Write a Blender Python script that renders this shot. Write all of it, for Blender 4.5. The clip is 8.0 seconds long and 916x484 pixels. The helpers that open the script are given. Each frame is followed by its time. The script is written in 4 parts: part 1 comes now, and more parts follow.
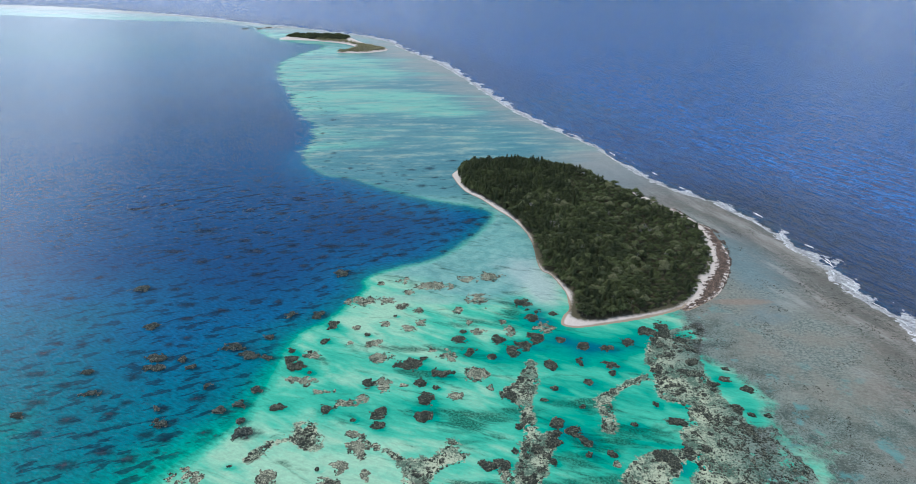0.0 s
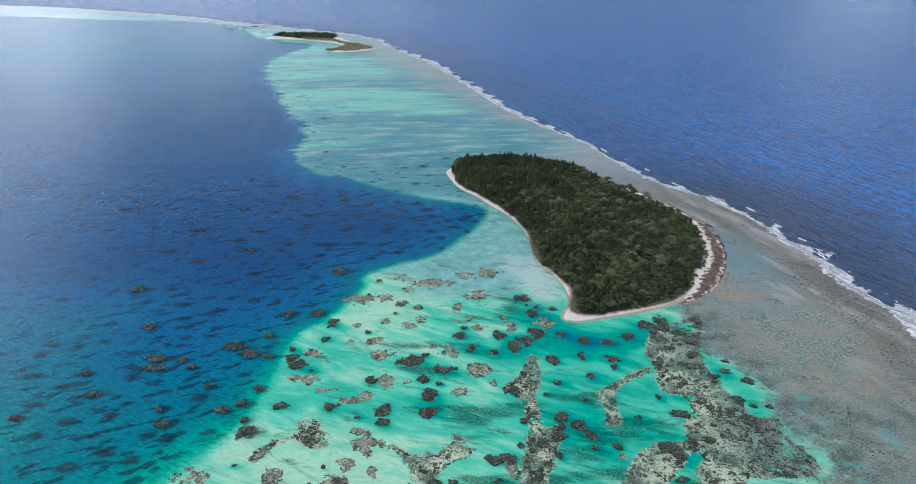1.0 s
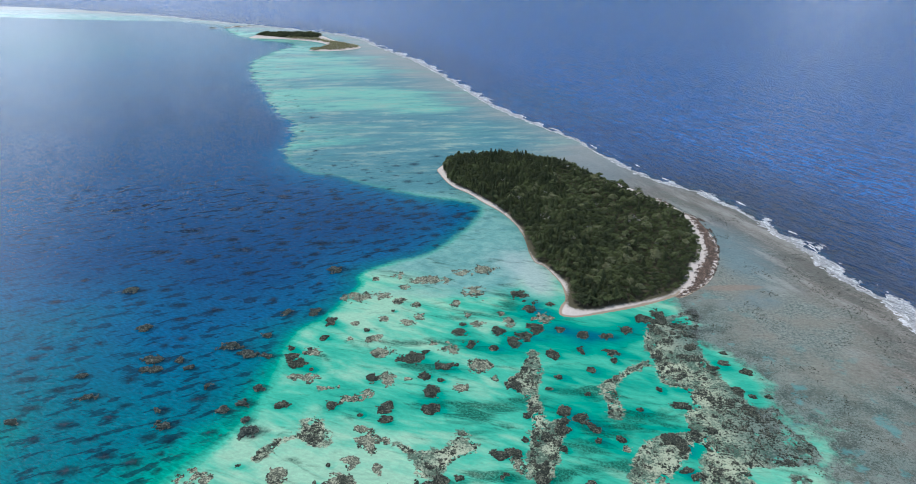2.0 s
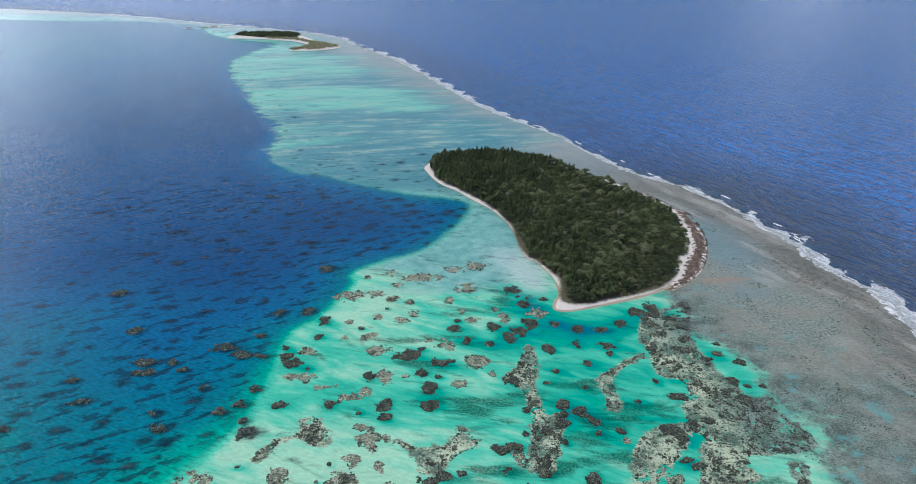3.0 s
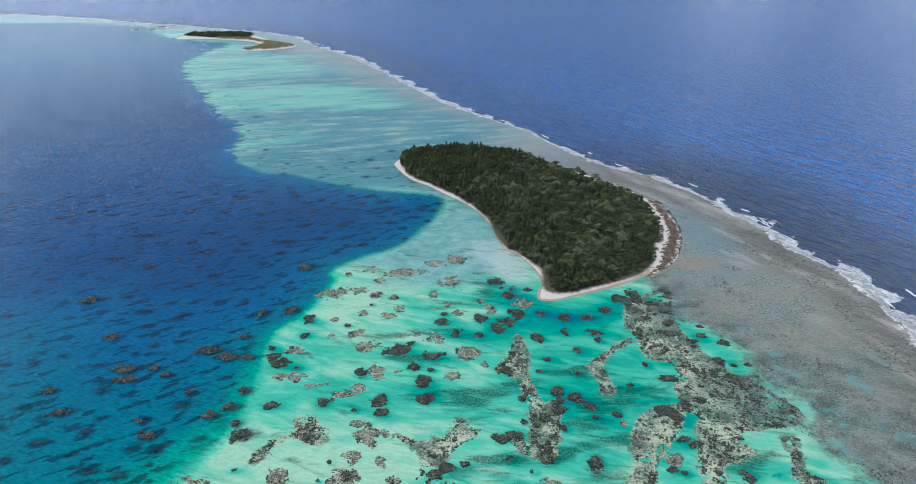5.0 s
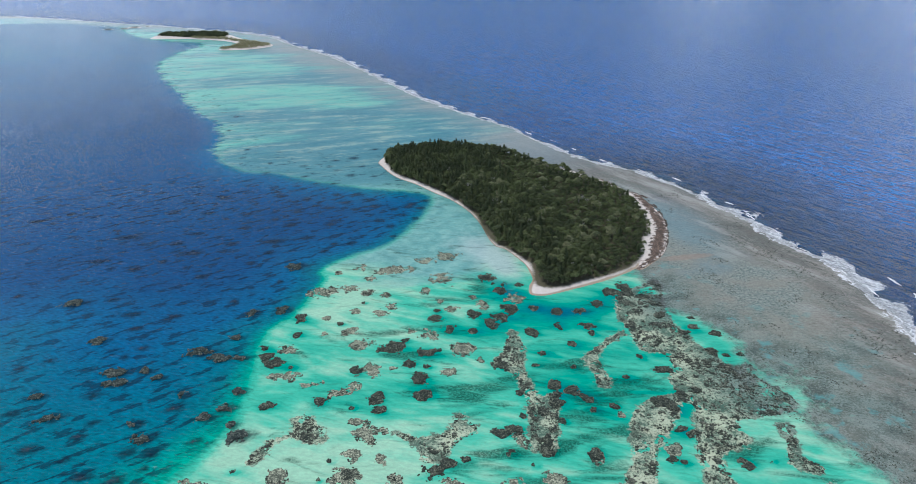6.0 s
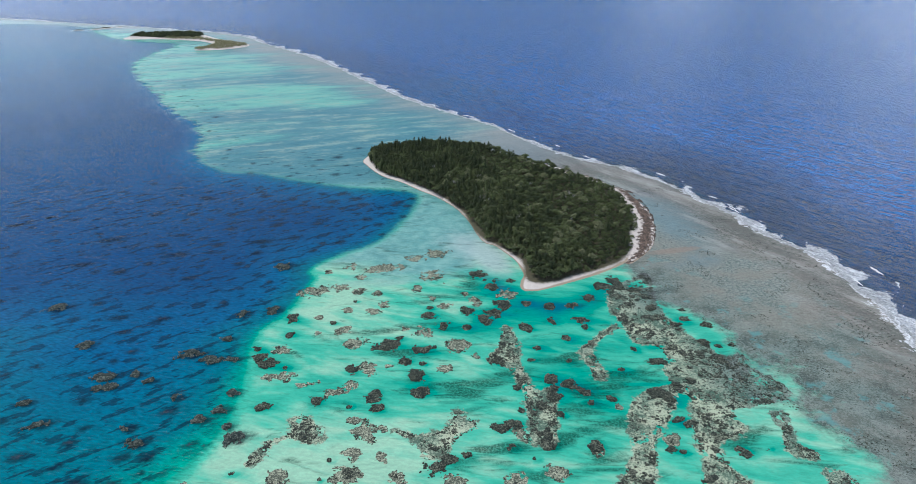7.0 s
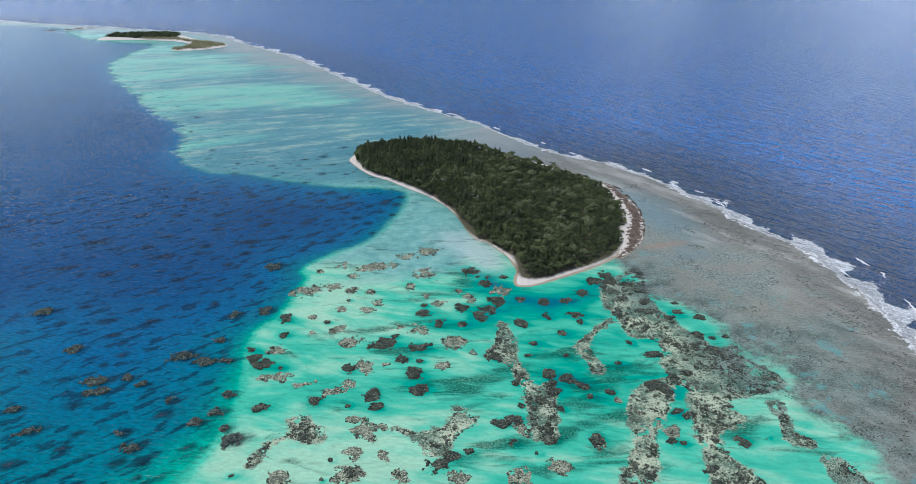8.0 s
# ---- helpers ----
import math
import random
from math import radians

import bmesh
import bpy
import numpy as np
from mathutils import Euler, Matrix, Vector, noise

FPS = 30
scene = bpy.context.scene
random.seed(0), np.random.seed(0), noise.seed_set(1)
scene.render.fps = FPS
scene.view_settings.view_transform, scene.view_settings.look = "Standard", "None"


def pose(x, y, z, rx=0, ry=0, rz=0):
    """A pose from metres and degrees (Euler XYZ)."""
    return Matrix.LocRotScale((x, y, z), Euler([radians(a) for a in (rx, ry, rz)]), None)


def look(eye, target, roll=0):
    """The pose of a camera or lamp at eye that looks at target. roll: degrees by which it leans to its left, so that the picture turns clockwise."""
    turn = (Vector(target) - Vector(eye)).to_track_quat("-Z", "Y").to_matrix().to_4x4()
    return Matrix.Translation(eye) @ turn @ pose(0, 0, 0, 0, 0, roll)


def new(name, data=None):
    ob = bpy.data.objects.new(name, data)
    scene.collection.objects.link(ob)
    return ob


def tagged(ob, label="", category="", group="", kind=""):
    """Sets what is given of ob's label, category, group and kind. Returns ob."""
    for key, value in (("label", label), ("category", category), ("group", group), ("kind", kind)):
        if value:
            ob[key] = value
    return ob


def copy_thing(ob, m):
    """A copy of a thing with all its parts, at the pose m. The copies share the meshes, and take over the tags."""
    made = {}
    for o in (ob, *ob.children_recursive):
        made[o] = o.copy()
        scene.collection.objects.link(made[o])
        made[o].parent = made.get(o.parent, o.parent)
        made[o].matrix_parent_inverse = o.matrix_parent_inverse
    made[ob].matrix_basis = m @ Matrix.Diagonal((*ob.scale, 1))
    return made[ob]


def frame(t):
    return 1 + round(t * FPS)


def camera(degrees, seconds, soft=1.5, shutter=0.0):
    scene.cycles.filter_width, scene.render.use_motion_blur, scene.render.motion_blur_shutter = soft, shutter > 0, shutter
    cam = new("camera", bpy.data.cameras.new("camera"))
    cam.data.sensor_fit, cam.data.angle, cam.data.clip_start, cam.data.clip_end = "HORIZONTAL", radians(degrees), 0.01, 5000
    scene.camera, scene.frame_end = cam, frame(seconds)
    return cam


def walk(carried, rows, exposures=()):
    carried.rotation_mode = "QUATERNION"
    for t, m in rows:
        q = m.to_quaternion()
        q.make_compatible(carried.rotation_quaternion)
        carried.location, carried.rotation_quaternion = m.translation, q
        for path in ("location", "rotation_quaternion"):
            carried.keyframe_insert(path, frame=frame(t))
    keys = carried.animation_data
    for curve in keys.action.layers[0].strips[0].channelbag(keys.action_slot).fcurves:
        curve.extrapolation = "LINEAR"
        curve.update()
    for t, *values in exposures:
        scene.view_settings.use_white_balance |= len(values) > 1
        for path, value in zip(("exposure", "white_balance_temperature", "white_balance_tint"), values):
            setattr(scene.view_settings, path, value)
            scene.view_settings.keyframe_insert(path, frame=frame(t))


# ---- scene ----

# ---------------------------------------------------------------- camera
cam = camera(68.5, 8.0, soft=0.5)
walk(cam, [
    (0, pose(0.00, 0.00, 250.00, 64.591, 0, 0.000) @ pose(0, 0, 0, 0, 0, 0.053)),
    (0.5, pose(-4.56, -0.33, 248.97, 64.566, 0, -0.650) @ pose(0, 0, 0, 0, 0, 0.044)),
    (1, pose(-9.47, -0.87, 248.15, 64.546, 0, -1.346) @ pose(0, 0, 0, 0, 0, 0.037)),
    (1.5, pose(-14.39, -1.11, 247.13, 64.526, 0, -2.062) @ pose(0, 0, 0, 0, 0, 0.038)),
    (3, pose(-28.90, -0.89, 243.93, 64.475, 0, -4.877) @ pose(0, 0, 0, 0, 0, -0.045)),
    (3.5, pose(-33.87, -0.79, 242.76, 64.478, 0, -5.922) @ pose(0, 0, 0, 0, 0, -0.038)),
    (4, pose(-38.96, -0.42, 241.44, 64.484, 0, -7.031) @ pose(0, 0, 0, 0, 0, -0.034)),
    (4.5, pose(-43.97, 0.06, 240.21, 64.485, 0, -8.098) @ pose(0, 0, 0, 0, 0, -0.029)),
    (6, pose(-58.85, 2.54, 236.09, 64.449, 0, -11.357) @ pose(0, 0, 0, 0, 0, -0.012)),
    (6.5, pose(-63.72, 3.45, 235.12, 64.434, 0, -12.434) @ pose(0, 0, 0, 0, 0, 0.003)),
    (7, pose(-68.73, 4.38, 233.95, 64.430, 0, -13.538) @ pose(0, 0, 0, 0, 0, 0.014)),
    (7.5, pose(-73.35, 5.66, 232.65, 64.439, 0, -14.511) @ pose(0, 0, 0, 0, 0, 0.032)),
    (8, pose(-78.12, 7.08, 231.37, 64.446, 0, -15.537) @ pose(0, 0, 0, 0, 0, 0.051)),
], exposures=[(0, -0.18, 5950, 10), (8, -0.14, 5950, 10)])

# ---------------------------------------------------------------- light
SUN_ELEVATION, SUN_AZIMUTH = 69.0, -48.0      # degrees; azimuth from +y towards +x

sun = new("sun", bpy.data.lights.new("sun", "SUN"))
sun.data.energy, sun.data.angle, sun.data.color = 2.8, radians(4), (1.0, 0.90, 0.80)
_e, _a = radians(SUN_ELEVATION), radians(SUN_AZIMUTH)
sun.matrix_world = look((0, 0, 900), (-900 * math.sin(_a) / math.tan(_e), -900 * math.cos(_a) / math.tan(_e), 0))

world = bpy.data.worlds.new("world")
scene.world = world
world.use_nodes = True


class Nodes:
    """Short hand for building a node tree."""

    def __init__(self, tree):
        self.tree = tree
        tree.nodes.clear()

    def put(self, kind, sockets=None, **settings):
        n = self.tree.nodes.new(kind)
        for k, v in settings.items():
            setattr(n, k, v)
        for k, v in (sockets or {}).items():
            self.set(n.inputs[k], v)
        return n

    def set(self, socket, v):
        if isinstance(v, bpy.types.NodeSocket):
            self.tree.links.new(v, socket)
        elif isinstance(v, bpy.types.Node):
            self.tree.links.new(v.outputs[0], socket)
        else:
            socket.default_value = v

    def math(self, op, a, b=0.0, c=0.0, clamp=False):
        return self.put("ShaderNodeMath", {0: a, 1: b, 2: c}, operation=op, use_clamp=clamp).outputs[0]

    def mix(self, f, a, b):
        n = self.put("ShaderNodeMix", data_type="RGBA")
        self.set(n.inputs[0], f)
        self.set(n.inputs[6], a)
        self.set(n.inputs[7], b)
        return n.outputs[2]

    def step(self, v, lo, hi):
        n = self.put("ShaderNodeMapRange", {0: v, 1: lo, 2: hi, 3: 0.0, 4: 1.0}, interpolation_type="SMOOTHSTEP")
        return n.outputs[0]

    def noise(self, vec, scale, detail=3.0, rough=0.55, distortion=0.0):
        return self.put("ShaderNodeTexNoise", {"Vector": vec, "Scale": scale, "Detail": detail,
                                               "Roughness": rough, "Distortion": distortion}).outputs[0]

    def attr(self, name):
        return self.put("ShaderNodeAttribute", attribute_name=name).outputs["Fac"]

    def mapped(self, vec, scale=(1, 1, 1), turn=0.0):
        turned = self.put("ShaderNodeMapping", {"Vector": vec, "Rotation": (0, 0, radians(turn))}).outputs[0]
        return self.put("ShaderNodeMapping", {"Vector": turned, "Scale": scale}).outputs[0]

    def ramp(self, v, stops):
        n = self.put("ShaderNodeValToRGB", {0: v})
        el = n.color_ramp.elements
        while len(el) < len(stops):
            el.new(0.5)
        for e, (p, c) in zip(el, stops):
            e.position, e.color = p, c
        return n.outputs[0]

    def place(self):
        return self.put("ShaderNodeNewGeometry").outputs["Position"]


def srgb(r, g, b):
    return tuple((c / 255 / 12.92) if c < 10 else ((c / 255 + 0.055) / 1.055) ** 2.4 for c in (r, g, b)) + (1.0,)


# banks of low cloud round the horizon: azimuth and height in degrees, half width, half height
CLOUD_BANKS = [(-30, 8.5, 6, 4), (-47, 20, 18, 15), (-20, 4.5, 24, 2.2), (31, 11, 6, 7), (53, 14, 17, 13), (84, 20, 16, 7), (112, 12, 22, 8),
               (150, 24, 20, 9), (-95, 22, 22, 9), (-128, 12, 24, 8), (-160, 20, 16, 7), (70, 40, 24, 7)]


def build_world():
    n = Nodes(world.node_tree)
    sky = n.put("ShaderNodeTexSky", sky_type="NISHITA", sun_disc=False, sun_elevation=_e, sun_rotation=_a,
                air_density=1.0, dust_density=0.2, ozone_density=1.3)
    d = n.put("ShaderNodeTexCoord").outputs["Generated"]
    sep = n.put("ShaderNodeSeparateXYZ", {0: d})
    east = n.math("MULTIPLY", n.math("ARCTAN2", sep.outputs[0], sep.outputs[1]), 57.2958)
    high = n.math("MULTIPLY", n.math("ARCSINE", sep.outputs[2]), 57.2958)
    puffs = n.noise(n.put("ShaderNodeMapping", {"Vector": d, "Scale": (5.0, 5.0, 11.0)}).outputs[0], 1.0, 5.0, 0.55)
    total = None
    for az, el, wide, tall in CLOUD_BANKS:
        u = n.math("POWER", n.math("ABSOLUTE", n.math("DIVIDE", n.math("SUBTRACT", east, az), wide)), 2.0)
        v = n.math("POWER", n.math("ABSOLUTE", n.math("DIVIDE", n.math("SUBTRACT", high, el), tall)), 2.0)
        one = n.math("POWER", 2.718, n.math("MULTIPLY", n.math("ADD", u, v), -1.0))
        total = one if total is None else n.math("MAXIMUM", total, one)
    cover = n.step(n.math("ADD", total, n.math("MULTIPLY", n.math("SUBTRACT", puffs, 0.5), 0.9)), 0.25, 0.95)
    clear = n.put("ShaderNodeBackground", {0: sky.outputs[0], 1: 0.085})
    cloud = n.put("ShaderNodeBackground", {0: (0.86, 0.93, 1.0, 1), 1: CLOUD_LIGHT})
    both = n.put("ShaderNodeMixShader", {0: cover, 1: clear.outputs[0], 2: cloud.outputs[0]})
    n.put("ShaderNodeOutputWorld", {0: both.outputs[0]})


CLOUD_LIGHT = 3.3
build_world()

# ---------------------------------------------------------------- the plan, in metres
# edge of the deep lagoon, from the far reef round to the near shelf
DEEP_EDGE = [(-1367, 2099), (-1164, 2045), (-970, 1993), (-795, 1969), (-640, 1935), (-540, 1850), (-489, 1745), (-421, 1634), (-298, 1544), (-325, 1448), (-342, 1362),
             (-337, 1286), (-302, 1172), (-259, 1053), (-242, 993), (-200, 903), (-186, 858), (-183, 790), (-172, 739), (-144, 700),
             (-110, 685), (-75, 657), (-26, 626), (20, 606), (34, 588), (25, 556), (3, 517), (-19, 491), (-44, 478), (-69, 460), (-69, 439),
             (-89, 398), (-105, 376), (-109, 338), (-112, 310), (-116, 292), (-124, 276), (-133, 263), (-142, 248), (-175, 180), (-230, 60)]
# the reef crest where the swell breaks
CREST = [(-1672, 2406), (-1310, 2321), (-1075, 2226), (-846, 2109), (-694, 2015), (-550, 1917), (-439, 1850), (-332, 1766), (-250, 1708),
         (-162, 1610), (-120, 1507), (-45, 1357), (6, 1218), (44, 1094), (75, 991), (100, 932), (150, 833), (169, 796), (181, 751), (197, 704),
         (217, 659), (235, 637), (252, 618), (261, 595), (274, 571), (280, 541), (283, 518), (291, 494), (293, 469), (293, 442), (300, 416),
         (307, 395), (305, 365), (295, 310), (278, 261), (260, 230), (242, 200), (190, 100), (120, -60)]
# inner edge of the grey reef flat
FLAT_EDGE = [(-1700, 2330), (-900, 2070), (-600, 1895), (-420, 1760), (-250, 1640), (-181, 1477), (-106, 1321), (-67, 1213), (-14, 1119),
             (41, 1020), (64, 935), (111, 848), (115, 775), (80, 700), (110, 600), (145, 480), (152, 405), (156, 376), (151, 355), (161, 347),
             (171, 330), (176, 313), (165, 291), (156, 272), (158, 255), (166, 236), (177, 216), (181, 197), (172, 180), (155, 150), (110, 40)]
SHORE = [(72, 397), (75, 406), (80, 414), (81, 426), (81, 439), (77, 455), (73, 467), (67, 474), (65, 492), (65, 514), (63, 537), (59, 555),
         (50, 579), (37, 601), (24, 626), (10, 645), (2, 664), (-4, 687), (-6, 700), (1, 715), (11, 732), (45, 744), (78, 742), (110, 724),
         (139, 702), (163, 664), (187, 636), (198, 612), (213, 583), (219, 562), (220, 538), (215, 508), (210, 487), (201, 467), (189, 448),
         (175, 432), (164, 419), (152, 411), (129, 402), (107, 396), (86, 391), (78, 391), (73, 393)]
WOOD = [(83, 404), (86, 422), (86, 436), (81, 452), (75, 467), (69, 476), (65, 497), (65, 519), (65, 537), (61, 556), (53, 583), (40, 609),
        (27, 632), (13, 652), (5, 674), (4, 706), (12, 727), (44, 736), (77, 734), (109, 718), (138, 697), (162, 657), (177, 628), (190, 609),
        (209, 579), (214, 554), (212, 526), (206, 497), (198, 477), (187, 462), (174, 438), (164, 427), (151, 418), (132, 411), (110, 406), (97, 402)]
BANK = [(207, 603), (219, 570), (230, 546), (225, 508), (219, 485), (208, 461), (193, 437), (176, 422), (162, 414), (176, 435), (193, 457),
        (207, 487), (216, 520), (218, 553), (211, 580)]
# shallow coral gardens and sandy pools among them
GARDENS_EAST = [
    [(122, 363), (136, 382), (168, 394), (153, 356), (153, 332), (154, 313), (159, 303), (162, 288), (174, 288), (171, 277), (179, 249),
     (140, 246), (124, 255), (122, 264), (120, 283), (129, 298), (128, 310), (118, 315), (119, 332)],
    [(85, 258), (100, 269), (119, 270), (108, 252), (89, 234), (79, 215), (65, 201), (52, 204), (73, 229)],
    [(131, 272), (149, 261), (138, 243), (136, 229), (118, 225), (114, 210), (118, 188), (95, 193), (104, 217), (107, 229)],
]
GARDENS_WEST = [
    [(45, 353), (49, 338), (46, 323), (42, 310), (44, 285), (53, 285), (47, 264), (40, 246), (28, 246), (33, 268), (36, 295), (34, 310), (26, 321), (36, 332)],
    [(118, 338), (116, 332), (101, 325), (90, 315), (88, 305), (86, 288), (80, 288), (81, 302), (80, 313), (90, 322), (105, 332)],
    [(-38, 272), (-25, 266), (-12, 267), (-3, 279), (2, 274), (3, 264), (-7, 259), (-18, 248), (-27, 248), (-28, 259)],
    [(-90, 292), (-82, 295), (-75, 283), (-72, 274), (-78, 271), (-88, 277), (-97, 276), (-104, 265), (-110, 263), (-109, 268), (-101, 278), (-89, 282)],
    [(156, 238), (165, 236), (155, 217), (161, 208), (156, 204), (147, 212), (155, 227)],
    [(155, 196), (164, 194), (165, 182), (162, 175), (151, 181)],
]
GARDENS = GARDENS_EAST + GARDENS_WEST
POOL = [(151, 356), (160, 347), (168, 331), (174, 312), (170, 294), (163, 289), (159, 304), (154, 315), (152, 332)]
POOL_NORTH = [(145, 386), (153, 389), (160, 388), (161, 379), (155, 374), (148, 376), (142, 377)]
PUDDLES = [(169, 261, 7, 6), (172, 281, 3.4, 3), (162, 237, 5, 4)]     # x, y, half width, half depth
FAR_SHORE = [(-424, 1655), (-420, 1640), (-390, 1634), (-344, 1624), (-305, 1606), (-258, 1577), (-229, 1535), (-238, 1498), (-257, 1474), (-251, 1459), (-202, 1458), (-155, 1489),
             (-168, 1532), (-214, 1586), (-258, 1667), (-285, 1701), (-403, 1715), (-415, 1692)]


def spline(pts, closed=False, steps=4):
    """A Catmull-Rom curve through the plan's points."""
    p = np.array(pts, float)
    n = len(p)
    out = []
    for i in range(n if closed else n - 1):
        a, b, c, d = [p[j % n] if closed else p[min(max(j, 0), n - 1)] for j in (i - 1, i, i + 1, i + 2)]
        for s in range(steps):
            t = s / steps
            out.append(0.5 * (2 * b + (c - a) * t + (2 * a - 5 * b + 4 * c - d) * t * t + (3 * b - a - 3 * c + d) * t ** 3))
    if not closed:
        out.append(p[-1])
    return np.array(out)


def edge_distance(q, line, closed):
    best = np.full(len(q), 1e12, np.float32)
    m = len(line)
    for i in range(m if closed else m - 1):
        a, b = line[i], line[(i + 1) % m]
        v = b - a
        w = q - a
        t = np.clip((w @ v) / max(v @ v, 1e-9), 0, 1)
        e = w - t[:, None] * v
        best = np.minimum(best, (e * e).sum(1))
    return np.sqrt(best)


def within(q, poly):
    x, y = q[:, 0], q[:, 1]
    odd = np.zeros(len(q), bool)
    m = len(poly)
    for i in range(m):
        (ax, ay), (bx, by) = poly[i], poly[(i + 1) % m]
        if ay == by:
            continue
        odd ^= ((ay > y) != (by > y)) & (x < (bx - ax) * (y - ay) / (by - ay) + ax)
    return odd


def signed(q, poly, line=None, closed=True):
    """Distance to a region's edge, positive inside it."""
    d = edge_distance(q, poly if line is None else line, closed)
    return np.where(within(q, poly), d, -d)


def cloudy(q, size, seed, octaves=4, rough=0.55):
    """Smooth lattice noise over the plan, about -1 to 1; size: metres of the largest lumps."""
    out, amp, total = np.zeros(len(q)), 1.0, 0.0
    for k in range(octaves):
        p = q / (size / 2 ** k) + seed * 17.3 + k * 5.1
        i = np.floor(p).astype(np.int64)
        f = p - i
        f = f * f * (3 - 2 * f)

        def corner(dx, dy):
            h = (i[:, 0] + dx) * 374761393 + (i[:, 1] + dy) * 668265263 + (seed + k) * 974634777
            h = (h ^ (h >> 13)) * 1274126177
            return ((h ^ (h >> 16)) & 0xFFFF) / 32767.5 - 1

        low = corner(0, 0) * (1 - f[:, 0]) + corner(1, 0) * f[:, 0]
        top = corner(0, 1) * (1 - f[:, 0]) + corner(1, 1) * f[:, 0]
        out += amp * (low * (1 - f[:, 1]) + top * f[:, 1])
        total += amp
        amp *= rough
    return out / total * 1.6


deep_line, crest_line, flat_line = spline(DEEP_EDGE), spline(CREST), spline(FLAT_EDGE)
deep_region = np.vstack([deep_line, [(-300, -6000), (-6000, -6000), (-6000, 3000)]])
ocean_region = np.vstack([crest_line, [(60, -6000), (6000, -6000), (6000, 6000), (-6000, 6000), (-6000, 3700)]])
flat_region = np.vstack([flat_line, [(50, -6000), (6000, -6000), (6000, 6000), (-6000, 6000), (-6000, 3550)]])
shore, wood, bank = spline(SHORE, True), spline(WOOD, True), spline(BANK, True)
gardens = [spline(g, True) for g in GARDENS]
pool, pool_north, far_shore = spline(POOL, True), spline(POOL_NORTH, True), spline(FAR_SHORE, True)
rng = np.random.default_rng(7)

# coral heads standing in the sand of the shelf: x, y, half width, half depth
HEADS_WEST = [(-107, 362, 3.9, 3.9), (-106, 352, 3.9, 3.8), (-101, 345, 5.3, 4.3), (-91, 339, 3.4, 3.0), (-104, 306, 4.6, 2.6), (-86, 393, 3.7, 5.2),
              (-87, 374, 3.2, 2.8), (-61, 381, 2.0, 2.1), (-54, 327, 3.2, 3.9), (-30, 348, 7.5, 4.9), (-22, 354, 2.3, 1.9), (-22, 329, 4.0, 3.4),
              (-10, 338, 5.5, 4.1), (-17, 314, 5.2, 6.9), (-19, 299, 4.4, 4.5), (-44, 302, 4.1, 5.0), (-44, 291, 3.0, 2.9), (-76, 304, 3.8, 4.6),
              (-58, 295, 1.4, 1.5), (1, 376, 4.3, 5.6), (3, 385, 2.4, 2.2), (9, 362, 6.5, 5.9)]
HEADS_MIDDLE = [(23, 356, 3.4, 3.2), (26, 375, 3.9, 4.1), (34, 363, 5.0, 5.9), (42, 369, 4.7, 6.1), (47, 422, 6.0, 6.6), (56, 411, 2.5, 3.2),
                (52, 403, 3.7, 4.6), (52, 378, 4.8, 5.6), (68, 376, 2.8, 2.8), (83, 368, 3.9, 4.0), (97, 366, 4.3, 3.3), (113, 374, 4.0, 4.8),
                (129, 382, 7.0, 6.4), (140, 387, 5.4, 8.0), (58, 347, 3.8, 4.3), (77, 351, 2.7, 3.8), (95, 347, 4.2, 3.7), (95, 338, 2.2, 3.0),
                (121, 343, 2.7, 3.0), (79, 329, 2.2, 3.4), (58, 323, 3.6, 2.8), (50, 313, 2.1, 1.6)]
HEADS_SOUTH = [(71, 307, 1.7, 1.5), (63, 286, 4.0, 4.2), (34, 290, 2.7, 2.8), (68, 278, 3.0, 3.6), (69, 269, 2.3, 2.1), (80, 269, 2.6, 2.6),
               (114, 308, 1.8, 2.1), (98, 292, 3.4, 2.4), (121, 294, 4.9, 3.4), (31, 318, 4.6, 5.4), (54, 285, 2.3, 2.3), (14, 262, 2.5, 2.1),
               (20, 263, 2.2, 2.1), (-117, 260, 3.0, 1.6), (-13, 324, 1.8, 1.7), (-44, 405, 1.7, 1.6)]
HEADS_CHANNEL = [(36, 267, 2.5, 2.6), (57, 237, 3.1, 4.5), (131, 272, 2.8, 2.9), (139, 215, 1.6, 1.4), (55, 293, 3.1, 3.5), (49, 263, 2.2, 2.6),
                 (106, 245, 3.3, 2.5), (110, 241, 3.9, 2.4), (125, 219, 2.6, 2.5), (102, 205, 3.1, 1.6), (99, 204, 2.4, 1.6), (126, 215, 2.6, 2.5)]
HEADS_NEAR = [(-24, 241, 6.1, 3.8), (-15, 245, 3.6, 3.5), (36, 250, 2.9, 5.2), (35, 243, 3.2, 3.7), (16, 246, 3.2, 3.7), (16, 261, 3.0, 3.1), (30, 271, 2.2, 1.9),
              (-6, 246, 2.5, 2.4), (25, 236, 1.1, 1.2), (-77, 247, 1.3, 1.5), (-71, 258, 1.1, 1.6), (120, 270, 2.9, 5.5), (107, 267, 5.1, 5.3), (110, 260, 4.4, 4.6),
              (97, 223, 2.3, 1.7), (92, 226, 2.6, 2.1), (41, 272, 3.1, 4.8), (51, 279, 3.8, 5.1), (24, 262, 3.0, 3.6)]
